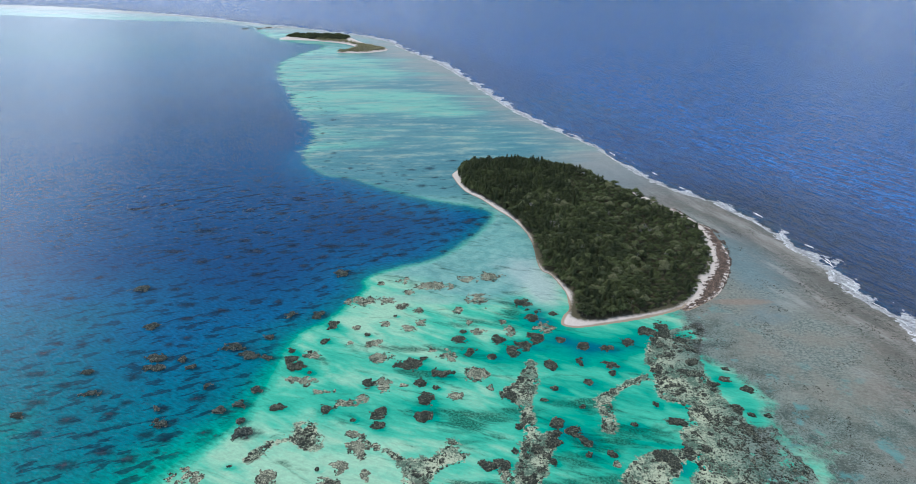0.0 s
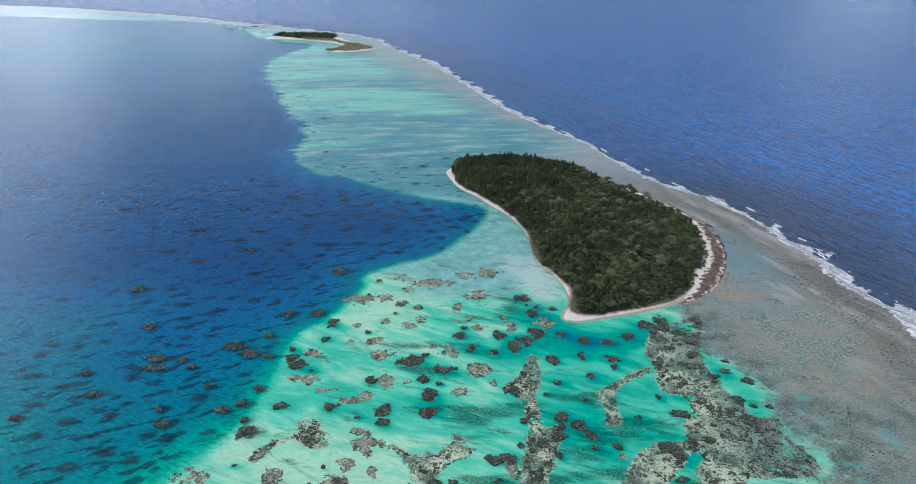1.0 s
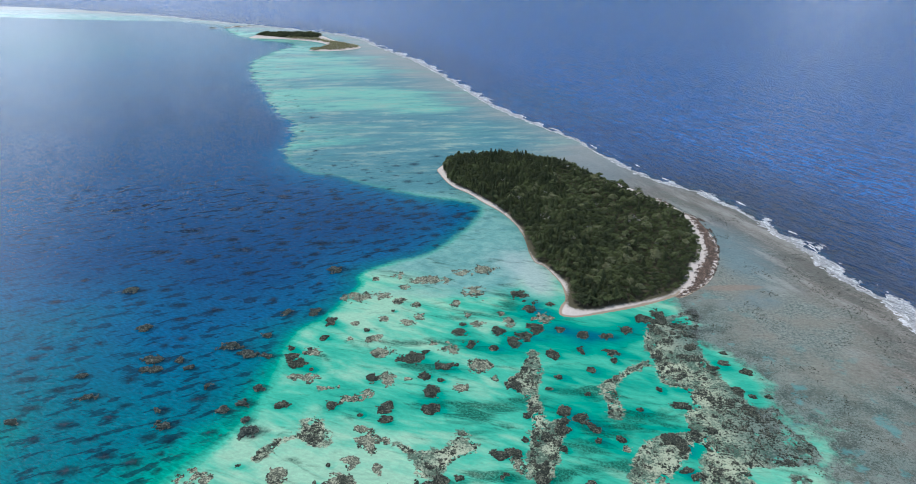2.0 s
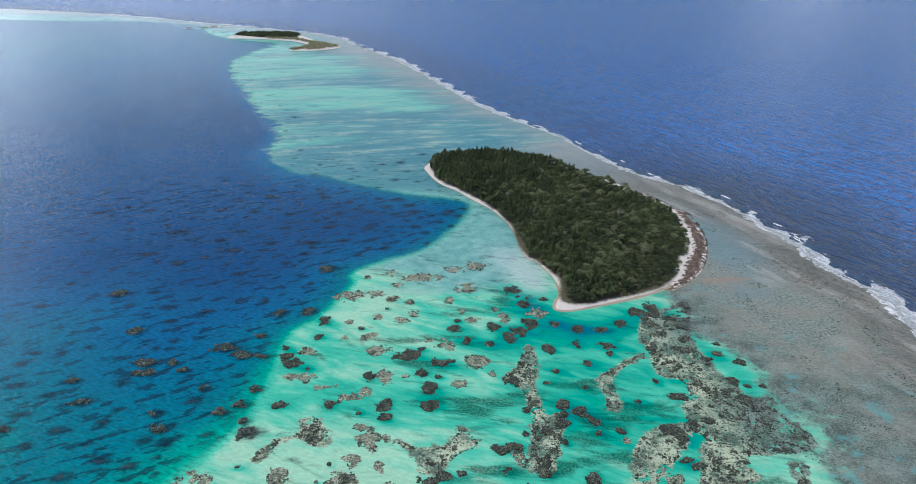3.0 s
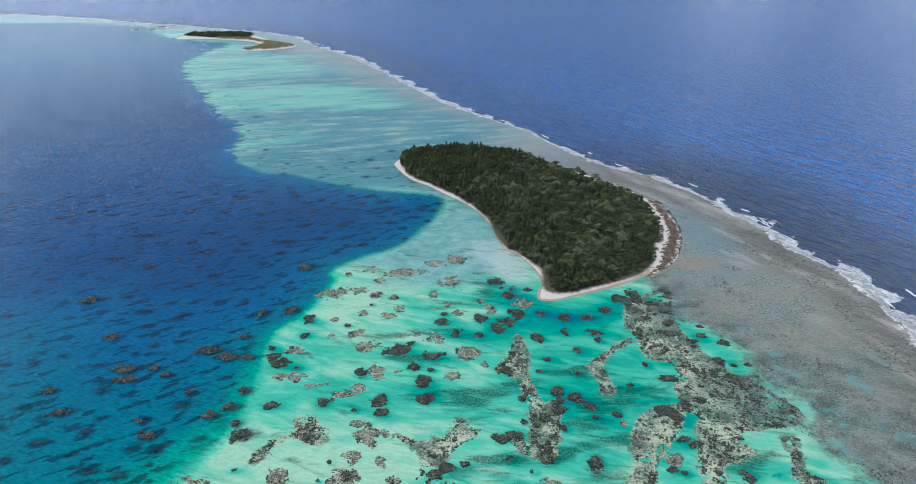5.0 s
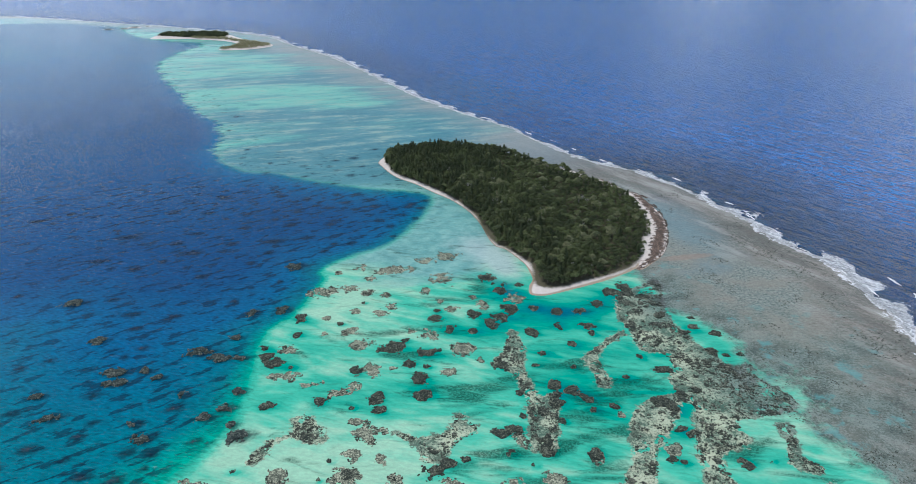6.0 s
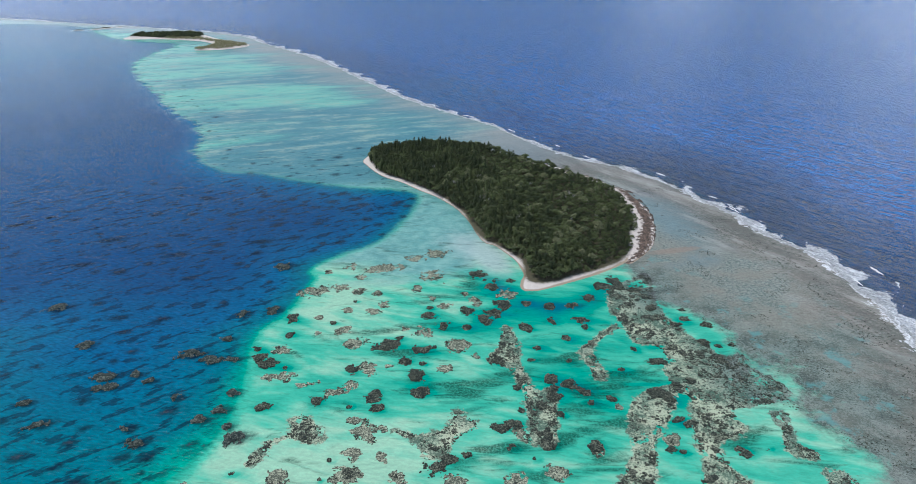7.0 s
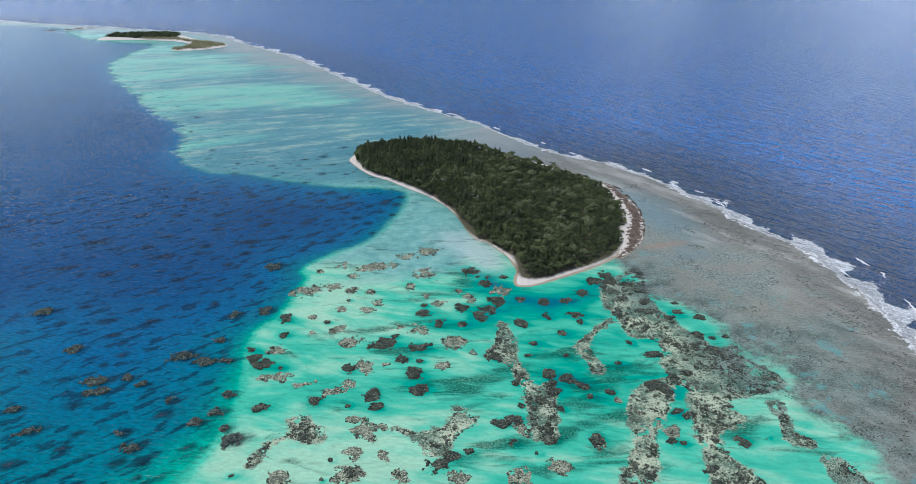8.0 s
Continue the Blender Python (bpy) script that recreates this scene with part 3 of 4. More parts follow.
def leaf_material(name, sunlit):
    m, n = material(name)
    tone = n.attr("tone")
    one = n.put("ShaderNodeObjectInfo").outputs["Random"]
    leaf = n.put("ShaderNodeNewGeometry").outputs["Random Per Island"]
    p = n.place()
    t = n.math("ADD", tone, n.math("MULTIPLY", n.math("SUBTRACT", one, 0.5), 0.25))
    t = n.math("ADD", t, n.math("MULTIPLY", n.math("SUBTRACT", n.noise(p, 0.04, 4.0, 0.6), 0.5), 2.0))
    colour = n.ramp(t, [(0.0, (0.044, 0.062, 0.028, 1)), (0.3, (0.072, 0.094, 0.040, 1)), (0.58, (0.116, 0.150, 0.058, 1)),
                        (0.82, (0.165, 0.200, 0.085, 1)), (1.0, (0.24, 0.26, 0.14, 1))])
    colour = n.mix(n.math("MULTIPLY", leaf, 0.3), colour, (0.035, 0.05, 0.018, 1))
    # paler copy of the foliage, with the sunlight on it put into the colour
    if sunlit:
        colour = n.mix(leaf, (0.30, 0.31, 0.16, 1), (0.44, 0.42, 0.25, 1))
    # sprays are shaded by the way the clump faces
    facing = n.put("ShaderNodeAttribute", attribute_name="facing").outputs["Vector"]
    facing = n.put("ShaderNodeVectorTransform", {0: facing}, vector_type="NORMAL", convert_from="OBJECT", convert_to="WORLD").outputs[0]
    facing = n.put("ShaderNodeVectorMath", {0: facing}, operation="NORMALIZE").outputs[0]
    top = n.put("ShaderNodeBsdfPrincipled", {"Base Color": colour, "Roughness": 0.7, "Specular IOR Level": 0.25, "Normal": facing})
    through_leaf = n.put("ShaderNodeBsdfTranslucent", {0: colour, 1: facing})
    both = n.put("ShaderNodeMixShader", {0: 0.2, 1: top.outputs[0], 2: through_leaf.outputs[0]})
    n.put("ShaderNodeOutputMaterial", {0: both.outputs[0]})
    return m


def plain_material(name, a, b, scale, rough):
    m, n = material(name)
    v = n.noise(n.place(), scale, 5.0, 0.65)
    finish(n, n.mix(v, a, b), rough, v, 0.5, 0.1)
    return m


WATER, GROUND, LEAF = water_material(), ground_material(), leaf_material("foliage", False)
SUNLIT_LEAF = leaf_material("sunlit_foliage", True)
CORAL = coral_material("living_coral", srgb(44, 53, 47), srgb(128, 132, 114), 1.2, 0.5)
BROWN_CORAL = coral_material("brown_coral", srgb(48, 60, 58), srgb(118, 124, 112), 1.0, 0.5)
RUBBLE = coral_material("coral_rubble", srgb(78, 86, 74), srgb(182, 188, 162), 1.1, 0.6)
STONE = plain_material("beach_rock", srgb(40, 34, 30), srgb(112, 96, 84), 0.5, 0.9)
SILVER = plain_material("weathered_wood", srgb(140, 138, 130), srgb(196, 194, 186), 1.5, 0.85)
BARK = plain_material("bark", srgb(70, 60, 50), srgb(120, 108, 94), 2.0, 0.9)
FOAM = plain_material("white_water", srgb(200, 208, 212), srgb(244, 246, 246), 0.5, 0.6)


# ---------------------------------------------------------------- mesh helpers
def mesh_from(name, verts, faces, mat, smooth=True, attrs=None):
    me = bpy.data.meshes.new(name)
    verts = np.asarray(verts, np.float32)
    faces = np.asarray(faces, np.int32)
    me.vertices.add(len(verts))
    me.vertices.foreach_set("co", verts.ravel())
    k = faces.shape[1]
    me.loops.add(faces.size)
    me.loops.foreach_set("vertex_index", faces.ravel())
    me.polygons.add(len(faces))
    me.polygons.foreach_set("loop_start", np.arange(0, faces.size, k, dtype=np.int32))
    me.polygons.foreach_set("use_smooth", np.full(len(faces), smooth))
    me.update(calc_edges=True)
    for key, value in (attrs or {}).items():
        value = np.asarray(value, np.float32)
        a = me.attributes.new(key, "FLOAT" if value.ndim == 1 else "FLOAT_VECTOR", "POINT")
        a.data.foreach_set("value" if value.ndim == 1 else "vector", value.ravel())
    me.materials.append(mat)
    return me


def child(name, me, parent, label=""):
    ob = new(name, me)
    ob.parent = parent
    return tagged(ob, label)


def grid_faces(nx, ny):
    i = (np.arange(ny - 1)[:, None] * nx + np.arange(nx - 1)[None, :]).ravel()
    return np.stack([i, i + 1, i + nx + 1, i + nx], 1)


def ico(level):
    bm = bmesh.new()
    bmesh.ops.create_icosphere(bm, subdivisions=level, radius=1.0)
    v = np.array([x.co[:] for x in bm.verts])
    f = np.array([[x.index for x in q.verts] for q in bm.faces])
    bm.free()
    return v, f


LUMP = ico(1)          # 12 corners, 20 faces
ROUND = ico(2)


def lumps(centres, radii, flatness=0.6, jitter=0.28, shape=LUMP):
    """Many rough stones in one set of corners and faces."""
    v, f = shape
    m, k = len(centres), len(v)
    turn = rng.uniform(0, 2 * np.pi, m)
    c, s = np.cos(turn)[:, None], np.sin(turn)[:, None]
    q = v[None] * (1 + rng.uniform(-jitter, jitter, (m, k, 1)))
    wide = rng.uniform(0.75, 1.3, (m, 1))
    x, y = q[:, :, 0] * wide, q[:, :, 1] / wide
    q = np.stack([x * c - y * s, x * s + y * c, q[:, :, 2] * flatness], 2) * radii[:, None, None] + centres[:, None, :]
    faces = f[None] + (np.arange(m) * k)[:, None, None]
    return q.reshape(-1, 3), faces.reshape(-1, 3)


# ---------------------------------------------------------------- the sea: one sheet out to the horizon
def spaced(near, far, first, growth):
    out, step = [near], first
    while out[-1] < far:
        out.append(out[-1] + step)
        step *= growth
    return out


def sea():
    xs = np.array([-v for v in spaced(330, 6000, 4, 1.06)][::-1] + list(np.arange(-327.6, 330, 2.4)) + spaced(333, 6000, 4, 1.06))
    ys = np.array([-v for v in spaced(-150, 6000, 8, 1.25)][::-1] + list(np.arange(153, 480, 2.2)) + spaced(480, 6000, 2.4, 1.012))
    X, Y = np.meshgrid(xs, ys)
    q = np.stack([X.ravel(), Y.ravel()], 1)
    deep = signed(q, deep_region, deep_line, False)
    ocean = signed(q, ocean_region, crest_line, False)
    flat = signed(q, flat_region, flat_line, False)
    land = signed(q, shore)
    water_in = np.maximum(signed(q, pool), signed(q, pool_north))
    for cx, cy, rx, ry in PUDDLES:
        water_in = np.maximum(water_in, 2.5 * (1 - np.hypot((q[:, 0] - cx) / rx, (q[:, 1] - cy) / ry)))
    flat = np.minimum(flat, -water_in - 1.0)
    garden = np.max([signed(q, g) for g in gardens], 0)
    garden = np.minimum(garden, -water_in + 1.5)
    x, y = q.T

    def bump(cx, cy, rx, ry):
        return np.exp(-(((x - cx) / rx) ** 2 + ((y - cy) / ry) ** 2))

    # depth of the water in metres
    shelf = 1.85 - 0.5 * bump(-40, 440, 60, 50) - 0.6 * bump(-70, 262, 60, 26) + 2.4 * bump(95, 366, 50, 17) + 2.2 * bump(52, 398, 22, 13) \
        + 0.4 * bump(75, 285, 60, 40) + 0.5 * bump(-40, 316, 60, 18) + 0.3 * bump(20, 350, 60, 14)
    shelf -= 1.6 * bump(60, 440, 20, 36)
    for cx, cy in ((48, 428), (55, 411), (62, 394), (70, 377), (82, 364)):     # the channel that bends round the point
        shelf += 1.5 * bump(cx, cy, 11, 10)
    shelf -= 0.5 * bump(-60, 240, 80, 36) + 0.5 * bump(-50, 400, 40, 50)
    shelf += 0.8 * bump(88, 322, 46, 44) + 0.6 * bump(85, 262, 50, 30)
    shelf += 1.2 * bump(-60, 740, 140, 60) + 4.0 * np.clip((y - 1780) / 100, 0, 1)
    shelf += 0.8 * water_in.clip(0, 5) / 5
    north = np.clip((y - 600) / 300, 0, 1)
    basin = 5.0 + 5.0 * north + (21.0 - 5.0 * north) * (1 - np.exp(-np.maximum(deep, 0) / (50.0 - 30.0 * north)))
    basin *= 0.42 + 0.58 * np.clip((y - 290) / 200, 0, 1)
    basin *= 1 - 0.4 * np.clip((-130 - x) / 110, 0, 1) * np.clip((520 - y) / 100, 0, 1)
    basin *= 1 - 0.12 * np.clip((y - 650) / 350, 0, 1) - 0.4 * np.clip((y - 950) / 500, 0, 1)
    # open lagoon made lighter for the sky's reflection, by lessening its depth
    basin *= 1 - 0.2 * np.clip((deep - 90) / 200, 0, 1)
    silt = 0.3 * bump(30, 485, 30, 40) - 1.9 * bump(68, 440, 13, 36) + 1.5 * bump(-20, 690, 220, 120) + 0.6 * bump(-60, 900, 260, 45) + 0.5 * bump(-60, 1150, 320, 40) \
        + 0.4 * np.clip((flat + 60) / 60, 0, 1) * (y > 700) + 0.22 * (y > 800) + 1.3 * bump(20, 485, 60, 50) + 1.2 * bump(30, 580, 50, 50) - 0.3 * (y < 420)
    weed = 1.3 * bump(14, 297, 26, 9) + 0.5 * bump(-22, 310, 18, 7) 
    for cx, cy, rx, ry in ((64, 267, 20, 9), (75, 248, 22, 6), (45, 246, 16, 6), (58, 226, 18, 7), (5, 245, 24, 5), (-31, 364, 26, 5), (9, 394, 20, 7),
                           (94, 285, 28, 8), (24, 225, 16, 5), (-21, 339, 20, 4), (134, 225, 16, 8), (35, 415, 10, 26), (70, 310, 30, 8)):
        weed = np.maximum(weed, 0.85 * bump(cx, cy, rx, ry))
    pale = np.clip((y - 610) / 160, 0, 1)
    # how wide the white water lies along the crest
    surf = np.interp(y, [150, 260, 330, 400, 440, 480, 540, 570, 640, 700, 760, 840, 1000, 1300, 1700, 1900, 2010, 2120, 2200, 2500], [12, 13, 10, 8, 5, 9, 9, 5, 6, 4, 3, 5, 7, 9, 8, 3, 5, 7, 2, 1])
    drowned = np.zeros(len(q))
    reefs = np.exp(-((deep + 25) / 35) ** 2) * np.clip((y - 640) / 200, 0, 1) + 0.9 * bump(-60, 690, 120, 70) + 0.8 * bump(20, 610, 30, 90)
    film = 1.2 * bump(238, 490, 34, 70) + 1.1 * bump(170, 700, 45, 80) + 0.5 * bump(200, 400, 40, 14)      # deeper water on the flat
    bar = 1.4 * bump(206, 425, 26, 4.5)                                     # pinkish sand bar off the rock bank
    spots = np.clip((deep - 4) / 14, 0, 1) * np.clip((760 - y) / 120, 0, 1) * np.clip(1.15 - deep / 420, 0, 1)
    mound_and_shade = np.zeros(len(q))
    for cx, cy, rx, ry in MOUNDS_A + MOUNDS_B + MOUNDS_C + MOUNDS_D + MOUNDS_TALL:
        mound_and_shade = np.maximum(mound_and_shade, 0.95 * bump(cx, cy, rx * 0.95, ry * 1.1))
        drowned = np.maximum(drowned, (0.9 if (cx * 7 + cy * 3) % 5 < 2 else 0.4) * bump(cx - 1.0, cy + 0.5, rx * 0.6, ry * 0.7))
    for cx, cy, rx, ry in MOUNDS_NORTH:
        mound_and_shade = np.maximum(mound_and_shade, 0.95 * bump(cx, cy, rx, ry))
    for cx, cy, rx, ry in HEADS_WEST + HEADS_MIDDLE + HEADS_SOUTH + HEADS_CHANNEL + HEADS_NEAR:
        # dark halo off to one side: the head's shade, put in as depth
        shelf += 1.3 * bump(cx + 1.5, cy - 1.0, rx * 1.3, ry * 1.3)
        u, v = (x - cx) * 0.93 - (y - cy) * 0.36, (x - cx) * 0.36 + (y - cy) * 0.93     # a longer, deeper tail drawn out behind it
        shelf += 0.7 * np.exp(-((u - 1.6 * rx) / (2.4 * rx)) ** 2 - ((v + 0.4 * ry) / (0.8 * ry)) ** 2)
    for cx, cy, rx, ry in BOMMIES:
        # dark skirt off to the right: drowned slope and the head's shade together
        mound_and_shade = np.maximum(mound_and_shade, 1.1 * bump(cx + 2.5, cy - 1.0, rx * 1.25, ry * 1.35))
        mound_and_shade = np.maximum(mound_and_shade, 0.75 * bump(cx + 0.9 * rx + 3.0, cy - 0.5, rx * 1.1, ry * 0.9))
    z = -0.9 * np.clip((land + 1) / 8, 0, 1)
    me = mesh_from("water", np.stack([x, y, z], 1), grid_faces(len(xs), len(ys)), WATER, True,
                   dict(deep=deep, ocean=ocean, flat=flat, garden=garden, shelf=shelf, basin=basin, mound_and_shade=mound_and_shade, silt=silt,
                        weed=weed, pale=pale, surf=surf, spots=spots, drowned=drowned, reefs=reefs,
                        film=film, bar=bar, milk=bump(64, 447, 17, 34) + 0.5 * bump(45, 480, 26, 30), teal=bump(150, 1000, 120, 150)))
    ob = new("water", me)
    tagged(ob, "clear turquoise lagoon, grey reef flat and dark blue ocean", "sea", kind="structure")


sea()


# ---------------------------------------------------------------- the island's ground
def land(name, outline, wood_line, bank_line, step, label):
    lo, hi = outline.min(0) - 8, outline.max(0) + 8
    xs, ys = np.arange(lo[0], hi[0], step), np.arange(lo[1], hi[1], step)
    X, Y = np.meshgrid(xs, ys)
    q = np.stack([X.ravel(), Y.ravel()], 1)
    inland = signed(q, outline)
    trees = signed(q, wood_line) + 3.0 * np.clip((440 - q[:, 1]) / 20, 0, 1)     # scrub under the southern trees
    rocks = signed(q, bank_line) if bank_line is not None else np.full(len(q), -50.0)
    inland = np.maximum(inland, np.minimum(rocks + 1.5, 4.0))
    rocks = np.minimum(rocks + 1.6 + 2.6 * cloudy(q, 14.0, 31, 4, 0.7), -signed(q, wood_line) - 6.0)     # a strip of clean sand stays below the trees
    tide = inland / (0.15 + 2.4 * np.clip((436 - q[:, 1]) / 14, 0, 1) * 0.7)     # how far the wet sand reaches
    z = np.where(inland < 0, inland * 0.12, 2.4 * (1 - np.exp(-inland / 11)))
    z += 0.12 * np.sin(q[:, 0] * 0.35 + np.sin(q[:, 1] * 0.2)) * np.clip(inland / 6, 0, 1)
    f = grid_faces(len(xs), len(ys))
    f = f[(inland[f] > -3.5).any(1)]
    me = mesh_from(name, np.stack([q[:, 0], q[:, 1], z], 1), f, GROUND, True, dict(tide=tide, wood=trees, bank=rocks))
    return tagged(new(name, me), label, "island", kind="structure")


land("ground", shore, wood, bank, 1.5, "low coral island with a narrow pale sand beach")


def ground_height(q):
    d = signed(q, shore)
    return np.where(d < 0, d * 0.12, 2.4 * (1 - np.exp(-d / 11)))


def scatter(poly, spacing, jitter=0.45):
    lo, hi = poly.min(0), poly.max(0)
    X, Y = np.meshgrid(np.arange(lo[0], hi[0], spacing), np.arange(lo[1], hi[1], spacing * 0.87))
    X[1::2] += spacing / 2
    q = np.stack([X.ravel(), Y.ravel()], 1)
    q = q + rng.uniform(-jitter, jitter, q.shape) * spacing
    return q[within(q, poly)]


# ---------------------------------------------------------------- trees
def cards(centres, normals, size, stretch=1.0):
    """Small leaf sprays as bent quads facing about their normals."""
    m = len(centres)
    a = rng.normal(size=(m, 3))
    u = np.cross(normals, a)
    u /= np.linalg.norm(u, axis=1, keepdims=True) + 1e-9
    v = np.cross(normals, u)
    s = size[:, None]
    u, v = u * s, v * s * stretch
    q = np.stack([centres - u - v * 0.4, centres + u * 0.5 - v, centres + u + v * 0.5, centres - u * 0.4 + v], 1)
    return q.reshape(-1, 3), np.arange(4 * m).reshape(-1, 4)


def unit(m):
    v = rng.normal(size=(m, 3))
    return v / np.linalg.norm(v, axis=1, keepdims=True)


def crown_shape(kind, leaves):
    """Corners and faces of the leaf sprays of a crown on a stem at the origin, 1 m high, and the way each spray faces."""
    if kind == "needle":      # feathery cone of drooping tiers
        h = rng.power(1.4, leaves)
        z = 0.22 + 0.78 * (1 - h) + rng.uniform(-0.03, 0.03, leaves)
        t = rng.uniform(0, 2 * np.pi, leaves)
        lobe = 0.75 + 0.25 * np.sin(t * 5 + 9 * h) + 0.15 * np.sin(h * 40)
        r = (0.04 + 0.27 * h ** 0.75) * rng.uniform(0.5, 1.1, leaves) * lobe
        c = np.stack([r * np.cos(t), r * np.sin(t), z], 1)
        out = np.stack([np.cos(t), np.sin(t), np.full(leaves, 0.7)], 1)
        size = rng.uniform(0.022, 0.046, leaves)
    else:                     # clumps of leaves on the limbs
        k = 5 if kind == "bush" else 8
        t = np.arange(k) * 2.4 + rng.uniform(-0.4, 0.4, k)
        reach = 0.30 * np.sqrt((np.arange(k) + 0.3) / k)
        if kind == "bush":
            hub = np.stack([1.5 * reach * np.cos(t), 1.5 * reach * np.sin(t), rng.uniform(0.2, 0.5, k)], 1)
            rad = rng.uniform(0.28, 0.45, k)
        else:
            hub = np.stack([reach * np.cos(t), reach * np.sin(t), 0.84 - 0.9 * reach + rng.uniform(-0.08, 0.08, k)], 1)
            rad = rng.uniform(0.13, 0.22, k)
        w = rng.integers(0, k, leaves)
        d = unit(leaves)
        d[:, 2] = np.where(d[:, 2] < -0.2, -d[:, 2], d[:, 2])
        c = hub[w] + d * rad[w][:, None] * rng.uniform(0.8, 1.08, (leaves, 1)) * np.array([1, 1, 0.85])
        out = d + np.array([0, 0, 0.15])
        size = rng.uniform(0.05, 0.09, leaves) if kind == "bush" else rng.uniform(0.028, 0.052, leaves)
    out /= np.linalg.norm(out, axis=1, keepdims=True)
    nrm = out + 0.6 * unit(leaves)
    nrm /= np.linalg.norm(nrm, axis=1, keepdims=True)
    v, f = cards(c, nrm, size)
    return v, f, np.repeat(0.75 * out + 0.25 * nrm, 4, 0)


def stem_mesh(lean):
    """A tapered trunk with four limbs, 1 m high."""
    bm = bmesh.new()

    def limb(a, b, ra, rb):
        a, b = Vector(a), Vector(b)
        g = bmesh.ops.create_cone(bm, segments=6, radius1=ra, radius2=rb, depth=(b - a).length, cap_ends=True)
        m = Matrix.Translation((a + b) / 2) @ (b - a).to_track_quat("Z", "Y").to_matrix().to_4x4()
        bmesh.ops.transform(bm, matrix=m, verts=g["verts"])

    limb((0, 0, -0.05), (lean, 0, 0.45), 0.03, 0.02)
    limb((lean, 0, 0.43), (lean * 1.4, 0.02, 0.78), 0.02, 0.007)
    for k in range(4):
        t = k * 1.6 + lean * 20
        limb((lean, 0, 0.35 + 0.05 * k), (lean + 0.2 * math.cos(t), 0.2 * math.sin(t), 0.62 + 0.04 * k), 0.012, 0.004)
    me = bpy.data.meshes.new("trunk")
    bm.to_mesh(me)
    bm.free()
    me.materials.append(BARK)
    return me


def palm_shape():
    v, f = [], []
    for k in range(13):
        t = k * 2 * math.pi / 13 + random.uniform(-0.15, 0.15)
        up = random.uniform(0.15, 0.75)
        for s in range(6):
            r0, r1 = s * 0.075, (s + 1) * 0.075
            z0, z1 = [0.95 + up * r - 1.5 * r * r for r in (r0, r1)]
            w0, w1 = [0.06 * math.sin(min(1, 0.2 + r / 0.5) * 3.0) for r in (r0, r1)]
            for side in (-1, 1):
                b = len(v)
                for r, z, w in ((r0, z0, 0), (r1, z1, 0), (r1, z1 - 0.03, w1), (r0, z0 - 0.03, w0)):
                    v.append((r * math.cos(t) - side * w * math.sin(t), r * math.sin(t) + side * w * math.cos(t), z))
                f.append((b, b + 1, b + 2, b + 3))
    v = np.array(v)
    return v, np.array(f), 0.5 * (v - (0, 0, 0.6)) + (0, 0, 0.8)


STEMS = [stem_mesh(0.0), stem_mesh(0.06)]
CROWNS = {"broad": [crown_shape("broad", 430) for _ in range(5)], "needle": [crown_shape("needle", 430) for _ in range(4)],
          "bush": [crown_shape("bush", 220) for _ in range(3)], "palm": [palm_shape() for _ in range(2)]}
TREE_WORDS = {"broad": ("broadleaf_tree", "dark green broadleaf tree on the island's edge", "tree"),
              "needle": ("casuarina_tree", "tall feathery dark green casuarina tree above the beach", "tree"),
              "bush": ("beach_shrub", "low grey-green shrub at the top of the beach", "shrub"),
              "palm": ("coconut_palm", "coconut palm with drooping green fronds", "palm tree")}


def tree_things():
    """One tree of each kind and tone, with its trunk and crown, to be copied."""
    out = {}
    for kind, shapes in CROWNS.items():
        out[kind] = []
        for k, (v, f, out_way) in enumerate(shapes):
            name, label, category = TREE_WORDS[kind]
            base = tagged(new(name), label, category, group="trees of the island")
            tone = {"broad": 0.36, "needle": 0.2, "bush": 0.62, "palm": 0.25}[kind] + 0.06 * k
            child("crown", mesh_from("crown", v, f, LEAF, True, dict(tone=np.full(len(v), tone), facing=out_way)), base)
            if kind != "bush":
                child("trunk", STEMS[k % 2], base)
            out[kind].append(base)
    return out


def wood_kind(x, y, edge):
    """Which kind of plant grows there, how high it is, and its tone."""
    r = rng.random()
    if y > 640 and x < 110 or y > 690:
        return ("needle", rng.uniform(6.5, 12.5), rng.uniform(0.05, 0.35)) if r < 0.42 else ("broad", rng.uniform(6, 9), rng.uniform(0.1, 0.45))
    if edge < 4 and x > 120 and y < 620:
        return ("bush", rng.uniform(2.0, 3.4), rng.uniform(0.35, 0.7))
    if r < 0.04:
        return ("broad", rng.uniform(7, 9), rng.uniform(0.85, 1.0))
    if r < (0.26 if x < 120 else 0.06):
        return ("needle", rng.uniform(8, 12), rng.uniform(0.08, 0.45))
    if r > 0.988:
        return ("palm", rng.uniform(7, 9.5), rng.uniform(0.1, 0.4))
    return ("broad", rng.uniform(4.8, 8.4) * (0.72 if x > 140 and y < 620 or y > 600 and x > 110 else 1.0), rng.uniform(0.08, 0.72))


